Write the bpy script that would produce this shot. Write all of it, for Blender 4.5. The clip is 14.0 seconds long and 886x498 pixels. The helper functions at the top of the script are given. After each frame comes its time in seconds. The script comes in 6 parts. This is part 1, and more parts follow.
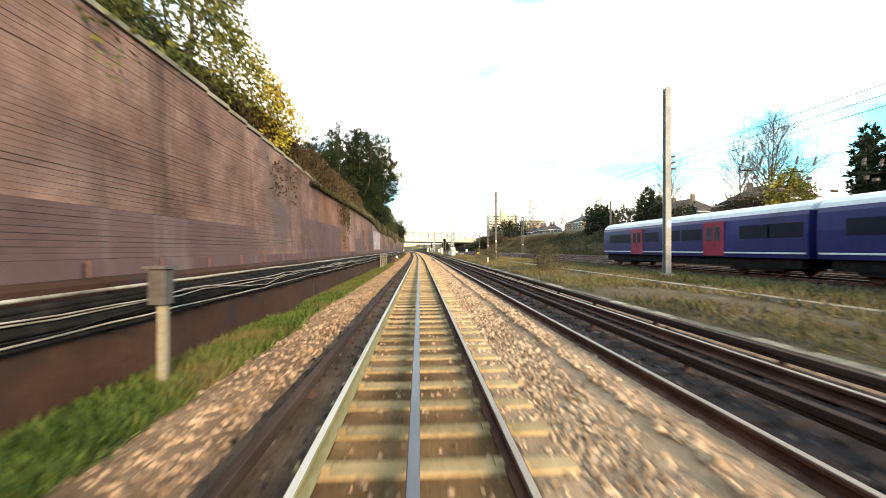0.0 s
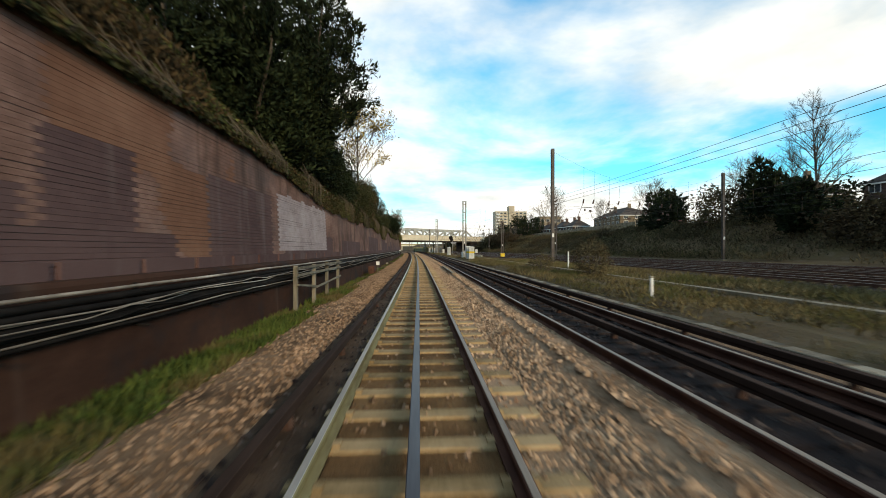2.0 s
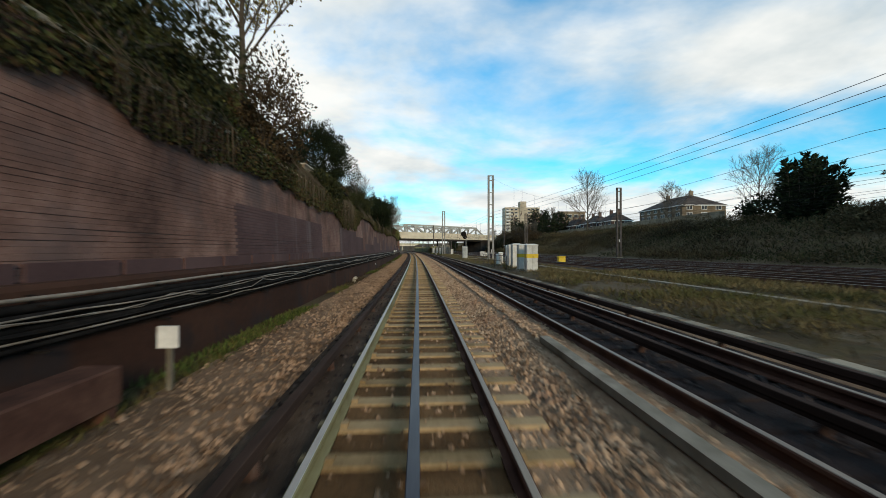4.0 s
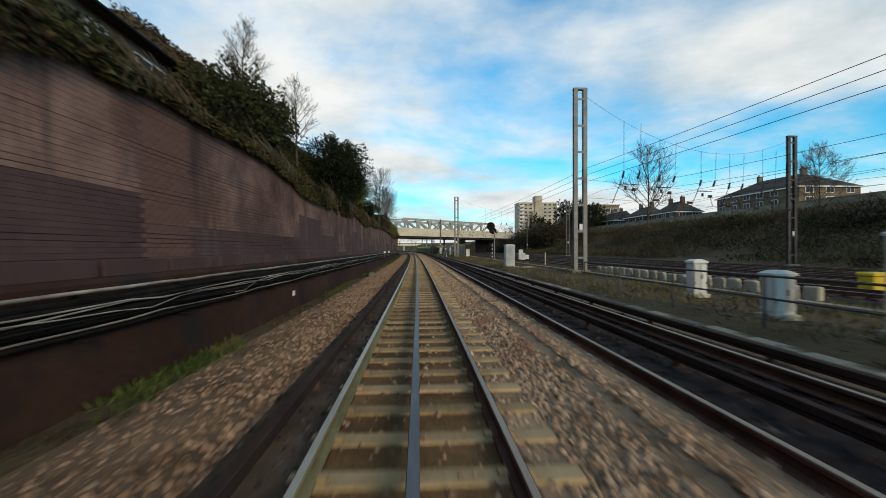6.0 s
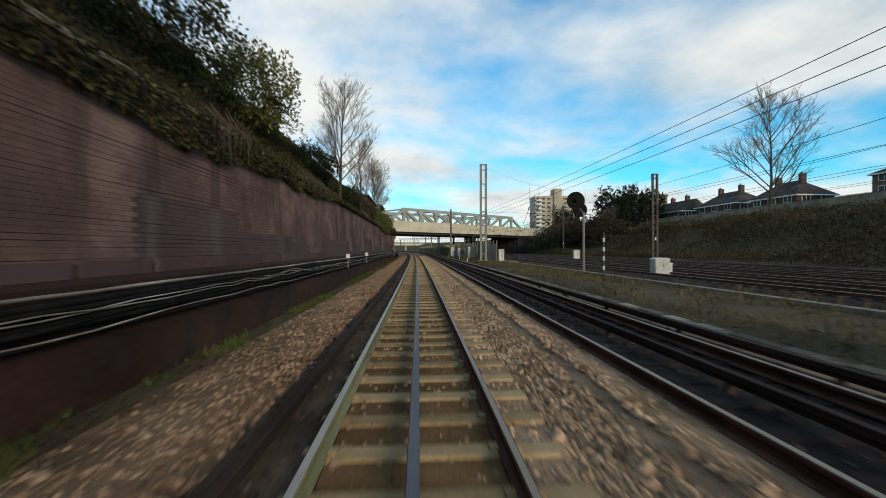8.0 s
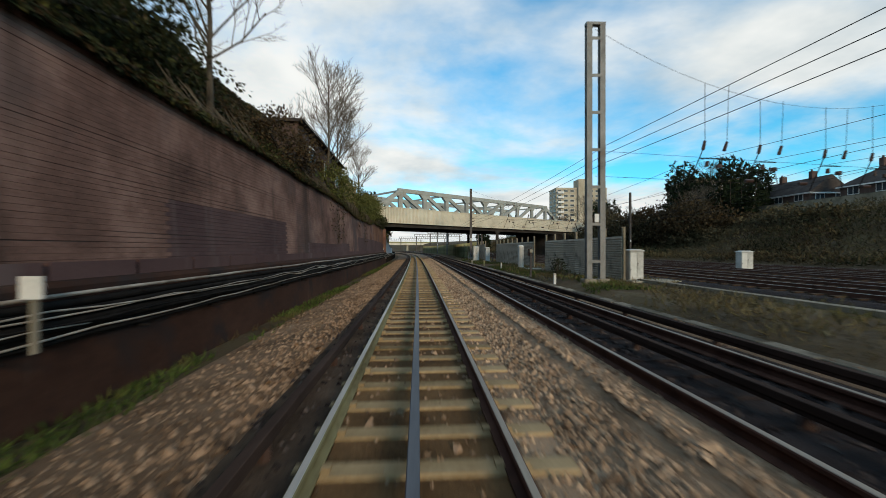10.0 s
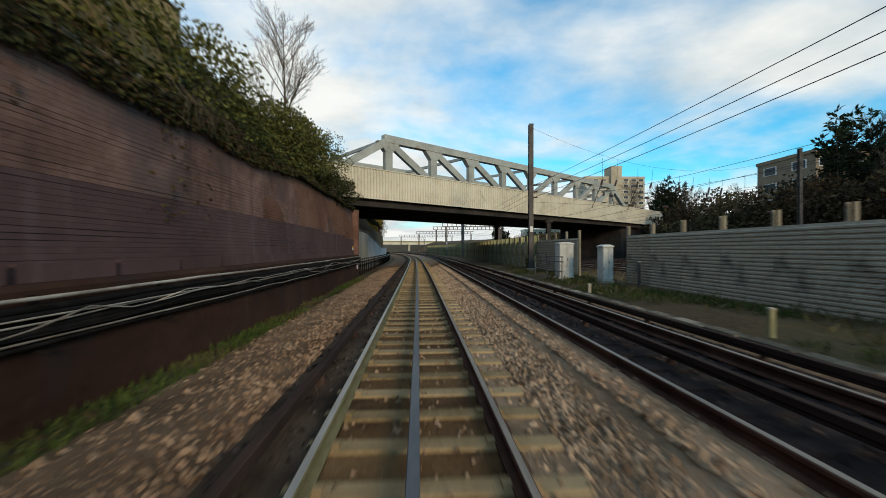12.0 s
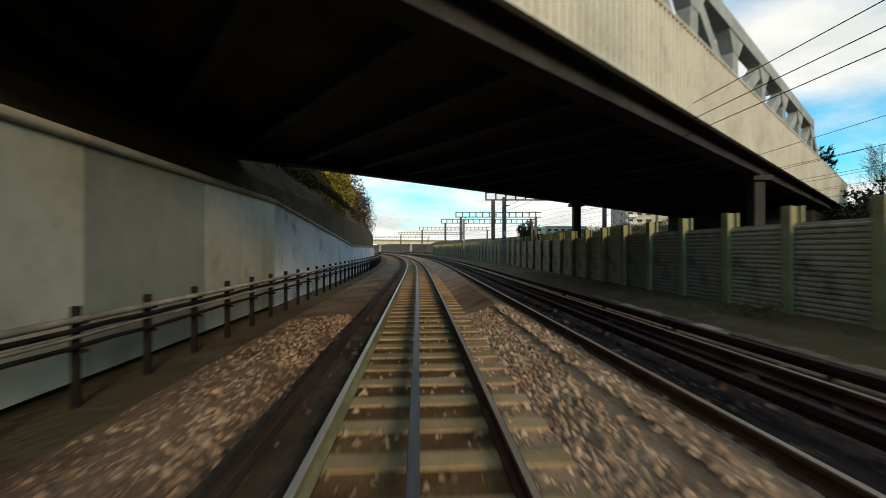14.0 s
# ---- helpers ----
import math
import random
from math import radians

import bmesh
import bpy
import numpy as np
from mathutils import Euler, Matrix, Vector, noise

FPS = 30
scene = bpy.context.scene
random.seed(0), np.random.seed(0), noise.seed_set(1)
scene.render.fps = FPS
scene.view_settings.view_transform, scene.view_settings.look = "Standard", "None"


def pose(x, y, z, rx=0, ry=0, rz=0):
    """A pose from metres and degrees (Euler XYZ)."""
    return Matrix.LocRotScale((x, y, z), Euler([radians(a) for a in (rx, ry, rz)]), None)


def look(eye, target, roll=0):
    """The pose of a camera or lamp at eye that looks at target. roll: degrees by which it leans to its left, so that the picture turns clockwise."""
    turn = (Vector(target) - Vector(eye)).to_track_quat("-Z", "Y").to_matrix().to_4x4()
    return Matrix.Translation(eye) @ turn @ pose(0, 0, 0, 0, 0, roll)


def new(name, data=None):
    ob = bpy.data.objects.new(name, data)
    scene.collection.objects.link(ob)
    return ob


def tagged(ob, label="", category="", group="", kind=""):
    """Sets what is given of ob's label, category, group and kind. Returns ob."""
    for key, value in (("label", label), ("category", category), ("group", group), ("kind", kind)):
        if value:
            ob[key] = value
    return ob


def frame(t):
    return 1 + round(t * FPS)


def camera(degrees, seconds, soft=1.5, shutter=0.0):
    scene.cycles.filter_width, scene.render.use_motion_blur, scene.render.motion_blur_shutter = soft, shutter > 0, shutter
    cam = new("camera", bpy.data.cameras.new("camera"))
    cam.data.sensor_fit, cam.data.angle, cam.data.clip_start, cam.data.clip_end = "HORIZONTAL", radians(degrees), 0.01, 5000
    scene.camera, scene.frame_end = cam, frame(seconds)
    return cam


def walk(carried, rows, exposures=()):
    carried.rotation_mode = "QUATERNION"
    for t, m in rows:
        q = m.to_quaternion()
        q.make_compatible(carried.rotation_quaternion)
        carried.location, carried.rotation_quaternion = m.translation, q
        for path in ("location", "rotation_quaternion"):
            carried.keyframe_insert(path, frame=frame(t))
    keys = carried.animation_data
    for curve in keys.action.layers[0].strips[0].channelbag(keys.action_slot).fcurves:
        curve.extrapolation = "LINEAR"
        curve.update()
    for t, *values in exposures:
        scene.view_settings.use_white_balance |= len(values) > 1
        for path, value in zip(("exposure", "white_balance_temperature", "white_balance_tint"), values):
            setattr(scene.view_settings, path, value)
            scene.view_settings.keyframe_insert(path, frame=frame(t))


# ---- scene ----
V, LENS = 13.4, 94.9
BEND_FROM, BEND_R = 37.7, 3769.0     # the line bends gently to the left
BEND2_FROM, BEND2_R = 213.6, 586.0   # and more beyond the bridge
BEND_END = 351.8
EYE, AFAR = 1.5, 0.8375
# The tracks beside the camera and the wall are laid out in metres (UNIT 1); the far side, the bridge and the plants
# are laid out in units of AFAR metres, and shrunk towards the eye's line at the end of the script.
UNIT = 1.0
LAID_AFAR = []


def line_slope(y):
    y = min(y * UNIT, BEND_END)
    return -max(0.0, y - BEND_FROM) / BEND_R - max(0.0, y - BEND2_FROM) / BEND2_R


def line_x(y):
    """Sideways place of the track's middle at y metres along."""
    over = max(0.0, y * UNIT - BEND_END)
    y = min(y * UNIT, BEND_END)
    a, b = max(0.0, y - BEND_FROM), max(0.0, y - BEND2_FROM)
    return (-a * a / (2 * BEND_R) - b * b / (2 * BEND2_R) + over * line_slope(BEND_END / UNIT)) / UNIT


def line_turn(y):
    """Heading of the track at y, degrees to the left."""
    return math.degrees(math.atan(-line_slope(y)))


def on_line(x, y, z=0.0):
    """A place x metres right of the track's middle."""
    return Vector((line_x(y) + x, y, z))


cam = camera(LENS, 14.0, soft=0.9, shutter=0.22)
PATH = [(i * 0.5, pose(line_x(V * i * 0.5) + 0.04, V * i * 0.5, EYE, 90.0, 0.0, line_turn(V * i * 0.5) - 3.34)) for i in range(29)]
walk(cam, PATH, [(0.0, 1.75, 8700, 16), (0.5, 1.35, 8700, 17), (1.0, 0.95, 9000, 18), (1.5, 0.5, 9000, 17), (2.0, 0.2, 7900, 14), (3.0, -0.03, 7300, 13), (5.5, -0.27, 7050, 12), (12.0, -0.22, 7150, 12), (13.0, -0.1, 7400, 13), (14.0, -0.05, 7500, 13)])

# ---- sky and sun ----
SUN_AWAY = (-0.34, 0.90, -0.27)      # the way the sunlight goes
world = bpy.data.worlds.new("sky")
scene.world = world
world.use_nodes = True
wn, wl = world.node_tree.nodes, world.node_tree.links
sky = wn.new("ShaderNodeTexSky")
sky.sky_type, sky.sun_disc = "NISHITA", False
sky.sun_elevation = math.atan2(0.27, math.hypot(0.34, 0.90))
sky.sun_rotation = math.atan2(-SUN_AWAY[0], -SUN_AWAY[1])
sky.air_density, sky.dust_density, sky.ozone_density = 1.0, 0.4, 2.0


def wnode(kind, **values):
    n = wn.new(kind)
    for k, v in values.items():
        n.inputs[k].default_value = v
    return n


coord = wn.new("ShaderNodeTexCoord")
sep = wn.new("ShaderNodeSeparateXYZ")
wl.new(coord.outputs["Generated"], sep.inputs[0])
lift = wn.new("ShaderNodeMath"); lift.operation = "ADD"; lift.inputs[1].default_value = 0.16
absz = wn.new("ShaderNodeMath"); absz.operation = "ABSOLUTE"
wl.new(sep.outputs[2], absz.inputs[0]); wl.new(absz.outputs[0], lift.inputs[0])
flatx = wn.new("ShaderNodeMath"); flatx.operation = "DIVIDE"
flaty = wn.new("ShaderNodeMath"); flaty.operation = "DIVIDE"
wl.new(sep.outputs[0], flatx.inputs[0]); wl.new(lift.outputs[0], flatx.inputs[1])
wl.new(sep.outputs[1], flaty.inputs[0]); wl.new(lift.outputs[0], flaty.inputs[1])
cloudco = wn.new("ShaderNodeCombineXYZ")
wl.new(flatx.outputs[0], cloudco.inputs[0]); wl.new(flaty.outputs[0], cloudco.inputs[1])
cloudco.inputs[2].default_value = 5.1
big = wnode("ShaderNodeTexNoise", Scale=0.62, Detail=7.0, Roughness=0.55, Distortion=0.3)
wl.new(cloudco.outputs[0], big.inputs["Vector"])
mask = wn.new("ShaderNodeMapRange")
mask.interpolation_type = "SMOOTHSTEP"
mask.inputs["From Min"].default_value, mask.inputs["From Max"].default_value = 0.42, 0.66
haze = wn.new("ShaderNodeMapRange")          # cloud thickens towards the horizon
haze.inputs["From Min"].default_value, haze.inputs["From Max"].default_value = 0.0, 0.25
haze.inputs["To Min"].default_value, haze.inputs["To Max"].default_value = 0.24, 0.0
wl.new(absz.outputs[0], haze.inputs["Value"])
thick = wn.new("ShaderNodeMath"); thick.operation = "ADD"
wl.new(big.outputs[0], thick.inputs[0]); wl.new(haze.outputs[0], thick.inputs[1])
wl.new(thick.outputs[0], mask.inputs["Value"])
tone = wnode("ShaderNodeTexNoise", Scale=1.7, Detail=5.0, Roughness=0.6)
wl.new(cloudco.outputs[0], tone.inputs["Vector"])
ramp = wn.new("ShaderNodeValToRGB")
ramp.color_ramp.elements[0].position, ramp.color_ramp.elements[0].color = 0.3, (7.3, 8.8, 9.8, 1)
ramp.color_ramp.elements[1].position, ramp.color_ramp.elements[1].color = 0.62, (11.6, 12.6, 13.1, 1)
wl.new(tone.outputs[0], ramp.inputs[0])
gain = wn.new("ShaderNodeMix"); gain.data_type = "RGBA"; gain.blend_type = "MULTIPLY"
gain.inputs["Factor"].default_value = 1.0
gain.inputs["B"].default_value = (0.55, 2.6, 3.2, 1)
wl.new(sky.outputs[0], gain.inputs["A"])
mix = wn.new("ShaderNodeMix"); mix.data_type = "RGBA"
wl.new(mask.outputs[0], mix.inputs["Factor"]); wl.new(gain.outputs["Result"], mix.inputs["A"]); wl.new(ramp.outputs[0], mix.inputs["B"])
wl.new(mix.outputs["Result"], wn["Background"].inputs[0])
wn["Background"].inputs[1].default_value = 0.09

sun_data = bpy.data.lights.new("sun", "SUN")
sun_data.energy, sun_data.angle, sun_data.color = 2.4, radians(12), (1.0, 0.82, 0.58)
sun = new("sun", sun_data)
sun.matrix_basis = look((0, 0, 60), (SUN_AWAY[0], SUN_AWAY[1], 60 + SUN_AWAY[2]))


# ---- materials ----
def surface(name, tones, rough=0.8, metal=0.0, scale=1.0, fine=18.0, bump=0.3, depth=0.02, island=0.0, obj=0.0, stretch=(1, 1, 1), spots=None, streak=None):
    """A weathered surface: three tones mixed by coarse and fine noise, with relief; island and obj vary it piece by piece."""
    m = bpy.data.materials.new(name)
    m.use_nodes = True
    n, l = m.node_tree.nodes, m.node_tree.links
    p = n["Principled BSDF"]
    co = n.new("ShaderNodeTexCoord")
    mp = n.new("ShaderNodeMapping"); mp.inputs["Scale"].default_value = stretch
    l.new(co.outputs["Object"], mp.inputs["Vector"])
    a = n.new("ShaderNodeTexNoise"); a.inputs["Scale"].default_value = scale; a.inputs["Detail"].default_value = 5; a.inputs["Roughness"].default_value = 0.62
    b = n.new("ShaderNodeTexNoise"); b.inputs["Scale"].default_value = fine; b.inputs["Detail"].default_value = 4; b.inputs["Roughness"].default_value = 0.7
    l.new(mp.outputs[0], a.inputs["Vector"]); l.new(mp.outputs[0], b.inputs["Vector"])
    s = n.new("ShaderNodeMath"); s.operation = "MULTIPLY_ADD"; s.inputs[1].default_value = 0.45
    l.new(b.outputs[0], s.inputs[0])
    half = n.new("ShaderNodeMath"); half.operation = "MULTIPLY_ADD"; half.inputs[1].default_value = 0.9; half.inputs[2].default_value = -0.17
    l.new(a.outputs[0], half.inputs[0]); l.new(half.outputs[0], s.inputs[2])
    last = s.outputs[0]
    for amount, kind, socket in ((island, "ShaderNodeNewGeometry", "Random Per Island"), (obj, "ShaderNodeObjectInfo", "Random")):
        if amount:
            g = n.new(kind)
            k = n.new("ShaderNodeMath"); k.operation = "MULTIPLY_ADD"; k.inputs[1].default_value = amount; k.inputs[2].default_value = -amount / 2
            l.new(g.outputs[socket], k.inputs[0])
            add = n.new("ShaderNodeMath"); add.operation = "ADD"
            l.new(k.outputs[0], add.inputs[0]); l.new(last, add.inputs[1])
            last = add.outputs[0]
    r = n.new("ShaderNodeValToRGB")
    e = r.color_ramp.elements
    e[0].position, e[0].color = 0.28, (*tones[0], 1)
    e[1].position, e[1].color = 0.74, (*tones[2], 1)
    mid = e.new(0.5); mid.color = (*tones[1], 1)
    l.new(last, r.inputs[0])
    out = r.outputs[0]
    if spots:
        colour, size, low, high = spots
        sp = n.new("ShaderNodeTexNoise"); sp.inputs["Scale"].default_value = size; sp.inputs["Detail"].default_value = 6; sp.inputs["Roughness"].default_value = 0.6
        l.new(co.outputs["Object"], sp.inputs["Vector"])
        mr = n.new("ShaderNodeMapRange"); mr.inputs["From Min"].default_value = low; mr.inputs["From Max"].default_value = high
        l.new(sp.outputs[0], mr.inputs["Value"])
        mx = n.new("ShaderNodeMix"); mx.data_type = "RGBA"; mx.inputs["B"].default_value = (*colour, 1)
        l.new(mr.outputs[0], mx.inputs["Factor"]); l.new(out, mx.inputs["A"])
        out = mx.outputs["Result"]
    if streak:
        colour, low, high = streak
        sm = n.new("ShaderNodeMapping"); sm.inputs["Scale"].default_value = (1, 1.1, .1)
        l.new(co.outputs["Object"], sm.inputs["Vector"])
        sk = n.new("ShaderNodeTexNoise"); sk.inputs["Scale"].default_value = 1.0; sk.inputs["Detail"].default_value = 7; sk.inputs["Roughness"].default_value = 0.65
        l.new(sm.outputs[0], sk.inputs["Vector"])
        mr = n.new("ShaderNodeMapRange"); mr.inputs["From Min"].default_value = low; mr.inputs["From Max"].default_value = high; mr.inputs["To Max"].default_value = 0.75
        l.new(sk.outputs[0], mr.inputs["Value"])
        mx = n.new("ShaderNodeMix"); mx.data_type = "RGBA"; mx.inputs["B"].default_value = (*colour, 1)
        l.new(mr.outputs[0], mx.inputs["Factor"]); l.new(out, mx.inputs["A"])
        out = mx.outputs["Result"]
    l.new(out, p.inputs["Base Color"])
    rr = n.new("ShaderNodeMapRange"); rr.inputs["To Min"].default_value = max(0.05, rough - 0.12); rr.inputs["To Max"].default_value = min(1.0, rough + 0.12)
    l.new(b.outputs[0], rr.inputs["Value"]); l.new(rr.outputs[0], p.inputs["Roughness"])
    p.inputs["Metallic"].default_value = metal
    p.inputs["Specular IOR Level"].default_value = 0.12 if rough > 0.82 or not bump else 0.3
    if bump:
        bp = n.new("ShaderNodeBump"); bp.inputs["Strength"].default_value = bump; bp.inputs["Distance"].default_value = depth
        l.new(b.outputs[0], bp.inputs["Height"]); l.new(bp.outputs[0], p.inputs["Normal"])
    return m


M = {}
M["soil"] = surface("soil", ((.05, .033, .018), (.1, .068, .037), (.105, .085, .038)), 0.95, scale=0.35, fine=6, bump=0.8, depth=0.1, spots=((.14, .108, .072), 0.9, .54, .72))
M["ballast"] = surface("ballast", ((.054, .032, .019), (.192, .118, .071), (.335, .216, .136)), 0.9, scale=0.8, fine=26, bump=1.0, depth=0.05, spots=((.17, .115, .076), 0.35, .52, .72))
M["ballast_dark"] = surface("ballast_dark", ((.010, .007, .007), (.029, .021, .020), (.072, .055, .050)), 0.9, scale=1.0, fine=26, bump=1.0, depth=0.05)
M["stone"] = surface("stone", ((.100, .062, .038), (.240, .151, .094), (.385, .252, .164)), 0.85, scale=2, fine=30, bump=0.3, island=0.4)
M["stone_dark"] = surface("stone_dark", ((.014, .010, .010), (.036, .027, .025), (.095, .075, .068)), 0.85, scale=2, fine=30, bump=0.3, island=0.6)
M["sleeper"] = surface("sleeper", ((.156, .104, .048), (.292, .198, .101), (.427, .302, .167)), 0.9, scale=1.3, fine=22, bump=0.4, depth=0.01, obj=0.3)
M["rail_head"] = surface("rail_head", ((.26, .23, .2), (.4, .36, .32), (.52, .48, .43)), 0.4, 0.4, scale=2, fine=14, bump=0.05, stretch=(1, .1, 1))
M["rail_brown"] = surface("rail_brown", ((.15, .11, .08), (.26, .2, .15), (.36, .29, .22)), 0.5, 0.25, scale=2, fine=14, bump=0.05, stretch=(1, .1, 1))
# Pale olive: light on the left rail's side, painted in.
M["rail_side_lit"] = surface("rail_side_lit", ((.1, .075, .035), (.2, .17, .085), (.27, .25, .13)), 0.85, 0.1, scale=1.2, fine=18, bump=0.25, depth=0.004, stretch=(1, .3, 1))
M["conductor"] = surface("conductor", ((.05, .05, .06), (.1, .1, .11), (.16, .16, .17)), 0.5, 0.6, scale=2, fine=14, bump=0.1, depth=0.004, stretch=(1, .15, 1))
M["rust"] = surface("rust", ((.033, .017, .013), (.083, .038, .027), (.132, .067, .045)), 0.85, 0.1, scale=2, fine=20, bump=0.2, depth=0.004)
M["brick"] = surface("brick", ((.055, .029, .023), (.18, .096, .074), (.35, .205, .162)), 0.92, scale=0.55, fine=28, bump=0.15, depth=0.004, island=0.04, spots=((.1, .07, .066), 0.42, .5, .7), streak=((.06, .036, .028), .54, .66))
M["brick_painted"] = surface("brick_painted", ((.066, .036, .035), (.098, .055, .052), (.130, .076, .070)), 0.85, scale=0.4, fine=28, bump=0.15, depth=0.004, island=0.1, streak=((.16, .12, .11), .56, .7))
M["brick_orange"] = surface("brick_orange", ((.098, .044, .026), (.182, .084, .053), (.257, .132, .085)), 0.92, scale=0.5, fine=28, bump=0.15, depth=0.004, island=0.04)
M["brick_piece"] = surface("brick_piece", ((.055, .029, .023), (.18, .096, .074), (.35, .205, .162)), 0.92, scale=0.55, fine=28, bump=0.15, depth=0.004, obj=0.04, spots=((.086, .054, .05), 0.42, .5, .7), streak=((.055, .031, .024), .54, .66))
M["mortar"] = surface("mortar", ((.048, .031, .027), (.102, .071, .063), (.170, .124, .109)), 0.95, scale=1.5, fine=25, bump=0.3)
M["plinth"] = surface("plinth", ((.026, .011, .007), (.050, .022, .014), (.076, .036, .023)), 0.85, scale=0.5, fine=9, bump=0.15, depth=0.01, stretch=(1, .5, 1), spots=((.03, .02, .018), 0.7, .52, .64), streak=((.12, .08, .06), .6, .76))
M["whitewash"] = surface("whitewash", ((.255, .195, .19), (.35, .275, .27), (.43, .355, .345)), 0.9, scale=1.2, fine=14, bump=0.3, depth=0.006, island=0.12, spots=((.2, .16, .15), 1.1, .6, .72))
M["concrete"] = surface("concrete", ((.200, .177, .132), (.360, .316, .240), (.480, .428, .328)), 0.9, scale=0.9, fine=14, bump=0.3, depth=0.008, obj=0.2)
M["concrete_old"] = surface("concrete_old", ((.105, .086, .060), (.210, .178, .129), (.315, .269, .198)), 0.9, scale=0.8, fine=14, bump=0.3, depth=0.01, obj=0.2)
M["cable"] = surface("cable", ((.004, .003, .003), (.010, .008, .007), (.024, .019, .016)), 0.95, scale=3, fine=30, bump=0.1, depth=0.003)
# Pale tones hold the highlight that cable tops catch.
M["cable_pale"] = surface("cable_pale", ((.06, .045, .032), (.25, .2, .155), (.58, .5, .42)), 0.55, scale=0.9, fine=6, bump=0.1, depth=0.003, stretch=(1, .6, 1))
M["steel_grey"] = surface("steel_grey", ((.13, .125, .118), (.21, .203, .19), (.29, .28, .265)), 0.7, 0.15, scale=1.2, fine=16, bump=0.1, depth=0.004, spots=((.16, .12, .09), 1.4, .6, .72))
M["steel_dark"] = surface("steel_dark", ((.045, .035, .03), (.09, .075, .068), (.15, .135, .12)), 0.75, 0.25, scale=1.0, fine=14, bump=0.15, depth=0.004)
M["bridge_paint"] = surface("bridge_paint", ((.22, .22, .2), (.32, .32, .29), (.42, .42, .38)), 0.7, scale=0.5, fine=9, bump=0.06, depth=0.004, spots=((.24, .2, .14), 0.8, .58, .74))
M["fascia"] = surface("fascia", ((.42, .37, .28), (.58, .52, .41), (.68, .62, .5)), 0.65, scale=0.35, fine=7, bump=0.05, depth=0.004, spots=((.34, .295, .21), 0.5, .6, .78))
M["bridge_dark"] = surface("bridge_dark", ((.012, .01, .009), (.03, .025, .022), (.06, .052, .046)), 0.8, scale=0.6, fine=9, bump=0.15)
M["cabinet"] = surface("cabinet", ((.36, .35, .32), (.54, .53, .49), (.66, .65, .6)), 0.55, scale=0.9, fine=8, bump=0.05, depth=0.003, obj=0.35, spots=((.25, .22, .17), 1.3, .6, .75))
M["yellow"] = surface("yellow", ((.5, .33, .02), (.62, .42, .03), (.7, .5, .06)), 0.6, scale=2, fine=10, bump=0.05)
M["white"] = surface("white", ((.45, .44, .42), (.65, .64, .61), (.78, .77, .74)), 0.7, scale=1.5, fine=10, bump=0.05)
M["red"] = surface("red", ((.35, .03, .03), (.45, .04, .04), (.5, .07, .06)), 0.6, scale=2, fine=10, bump=0.05)
M["barrier"] = surface("barrier", ((.25, .21, .155), (.385, .33, .255), (.51, .435, .34)), 0.75, scale=0.5, fine=8, bump=0.1, depth=0.006, obj=0.2, spots=((.14, .125, .1), 0.7, .55, .7))
M["post_green"] = surface("post_green", ((.17, .16, .075), (.28, .26, .13), (.4, .37, .21)), 0.8, scale=1.2, fine=12, bump=0.15, obj=0.2)
M["timber"] = surface("timber", ((.09, .075, .055), (.19, .165, .125), (.3, .265, .21)), 0.85, scale=1.5, fine=10, bump=0.25, depth=0.008, stretch=(1, 1, .25), obj=0.2)
M["fence_tan"] = surface("fence_tan", ((.2, .13, .06), (.32, .22, .1), (.42, .3, .15)), 0.85, scale=1.0, fine=9, bump=0.2, stretch=(1, 1, .3))
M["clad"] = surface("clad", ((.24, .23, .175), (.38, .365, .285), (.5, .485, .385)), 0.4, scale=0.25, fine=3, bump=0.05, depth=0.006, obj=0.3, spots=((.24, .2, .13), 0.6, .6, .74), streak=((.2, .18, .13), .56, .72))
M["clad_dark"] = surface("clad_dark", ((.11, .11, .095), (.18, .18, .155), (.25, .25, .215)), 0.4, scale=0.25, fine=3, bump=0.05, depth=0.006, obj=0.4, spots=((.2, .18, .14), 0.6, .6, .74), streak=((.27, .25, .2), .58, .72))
M["wing"] = surface("wing", ((.4, .41, .44), (.55, .56, .58), (.68, .68, .69)), 0.7, scale=0.5, fine=7, bump=0.1, spots=((.25, .23, .2), 0.9, .58, .72))
M["bark"] = surface("bark", ((.03, .024, .018), (.075, .06, .045), (.13, .11, .085)), 0.95, scale=2, fine=12, bump=0.4, stretch=(1, 1, .3))
M["twig"] = surface("twig", ((.06, .048, .036), (.12, .1, .08), (.19, .165, .135)), 0.95, scale=2, fine=8, bump=0.0)
M["leaf_dark"] = surface("leaf_dark", ((.004, .007, .003), (.012, .019, .008), (.028, .039, .015)), 0.85, scale=0.25, fine=2, bump=0, island=0.35)
M["leaf_ivy"] = surface("leaf_ivy", ((.012, .015, .006), (.030, .034, .013), (.062, .064, .024)), 0.8, scale=0.3, fine=2, bump=0, island=0.35)
M["leaf_olive"] = surface("leaf_olive", ((.035, .04, .012), (.085, .092, .026), (.155, .15, .042)), 0.8, scale=0.3, fine=2, bump=0, island=0.4)
M["leaf_brown"] = surface("leaf_brown", ((.022, .015, .009), (.050, .034, .018), (.095, .067, .033)), 0.9, scale=0.3, fine=2, bump=0, island=0.35)
M["leaf_drab"] = surface("leaf_drab", ((.038, .031, .017), (.080, .064, .034), (.140, .112, .058)), 0.9, scale=0.12, fine=2, bump=0, island=0.3)
M["leaf_gold"] = surface("leaf_gold", ((.12, .085, .015), (.26, .19, .03), (.42, .32, .06)), 0.75, scale=0.4, fine=2, bump=0, island=0.6)
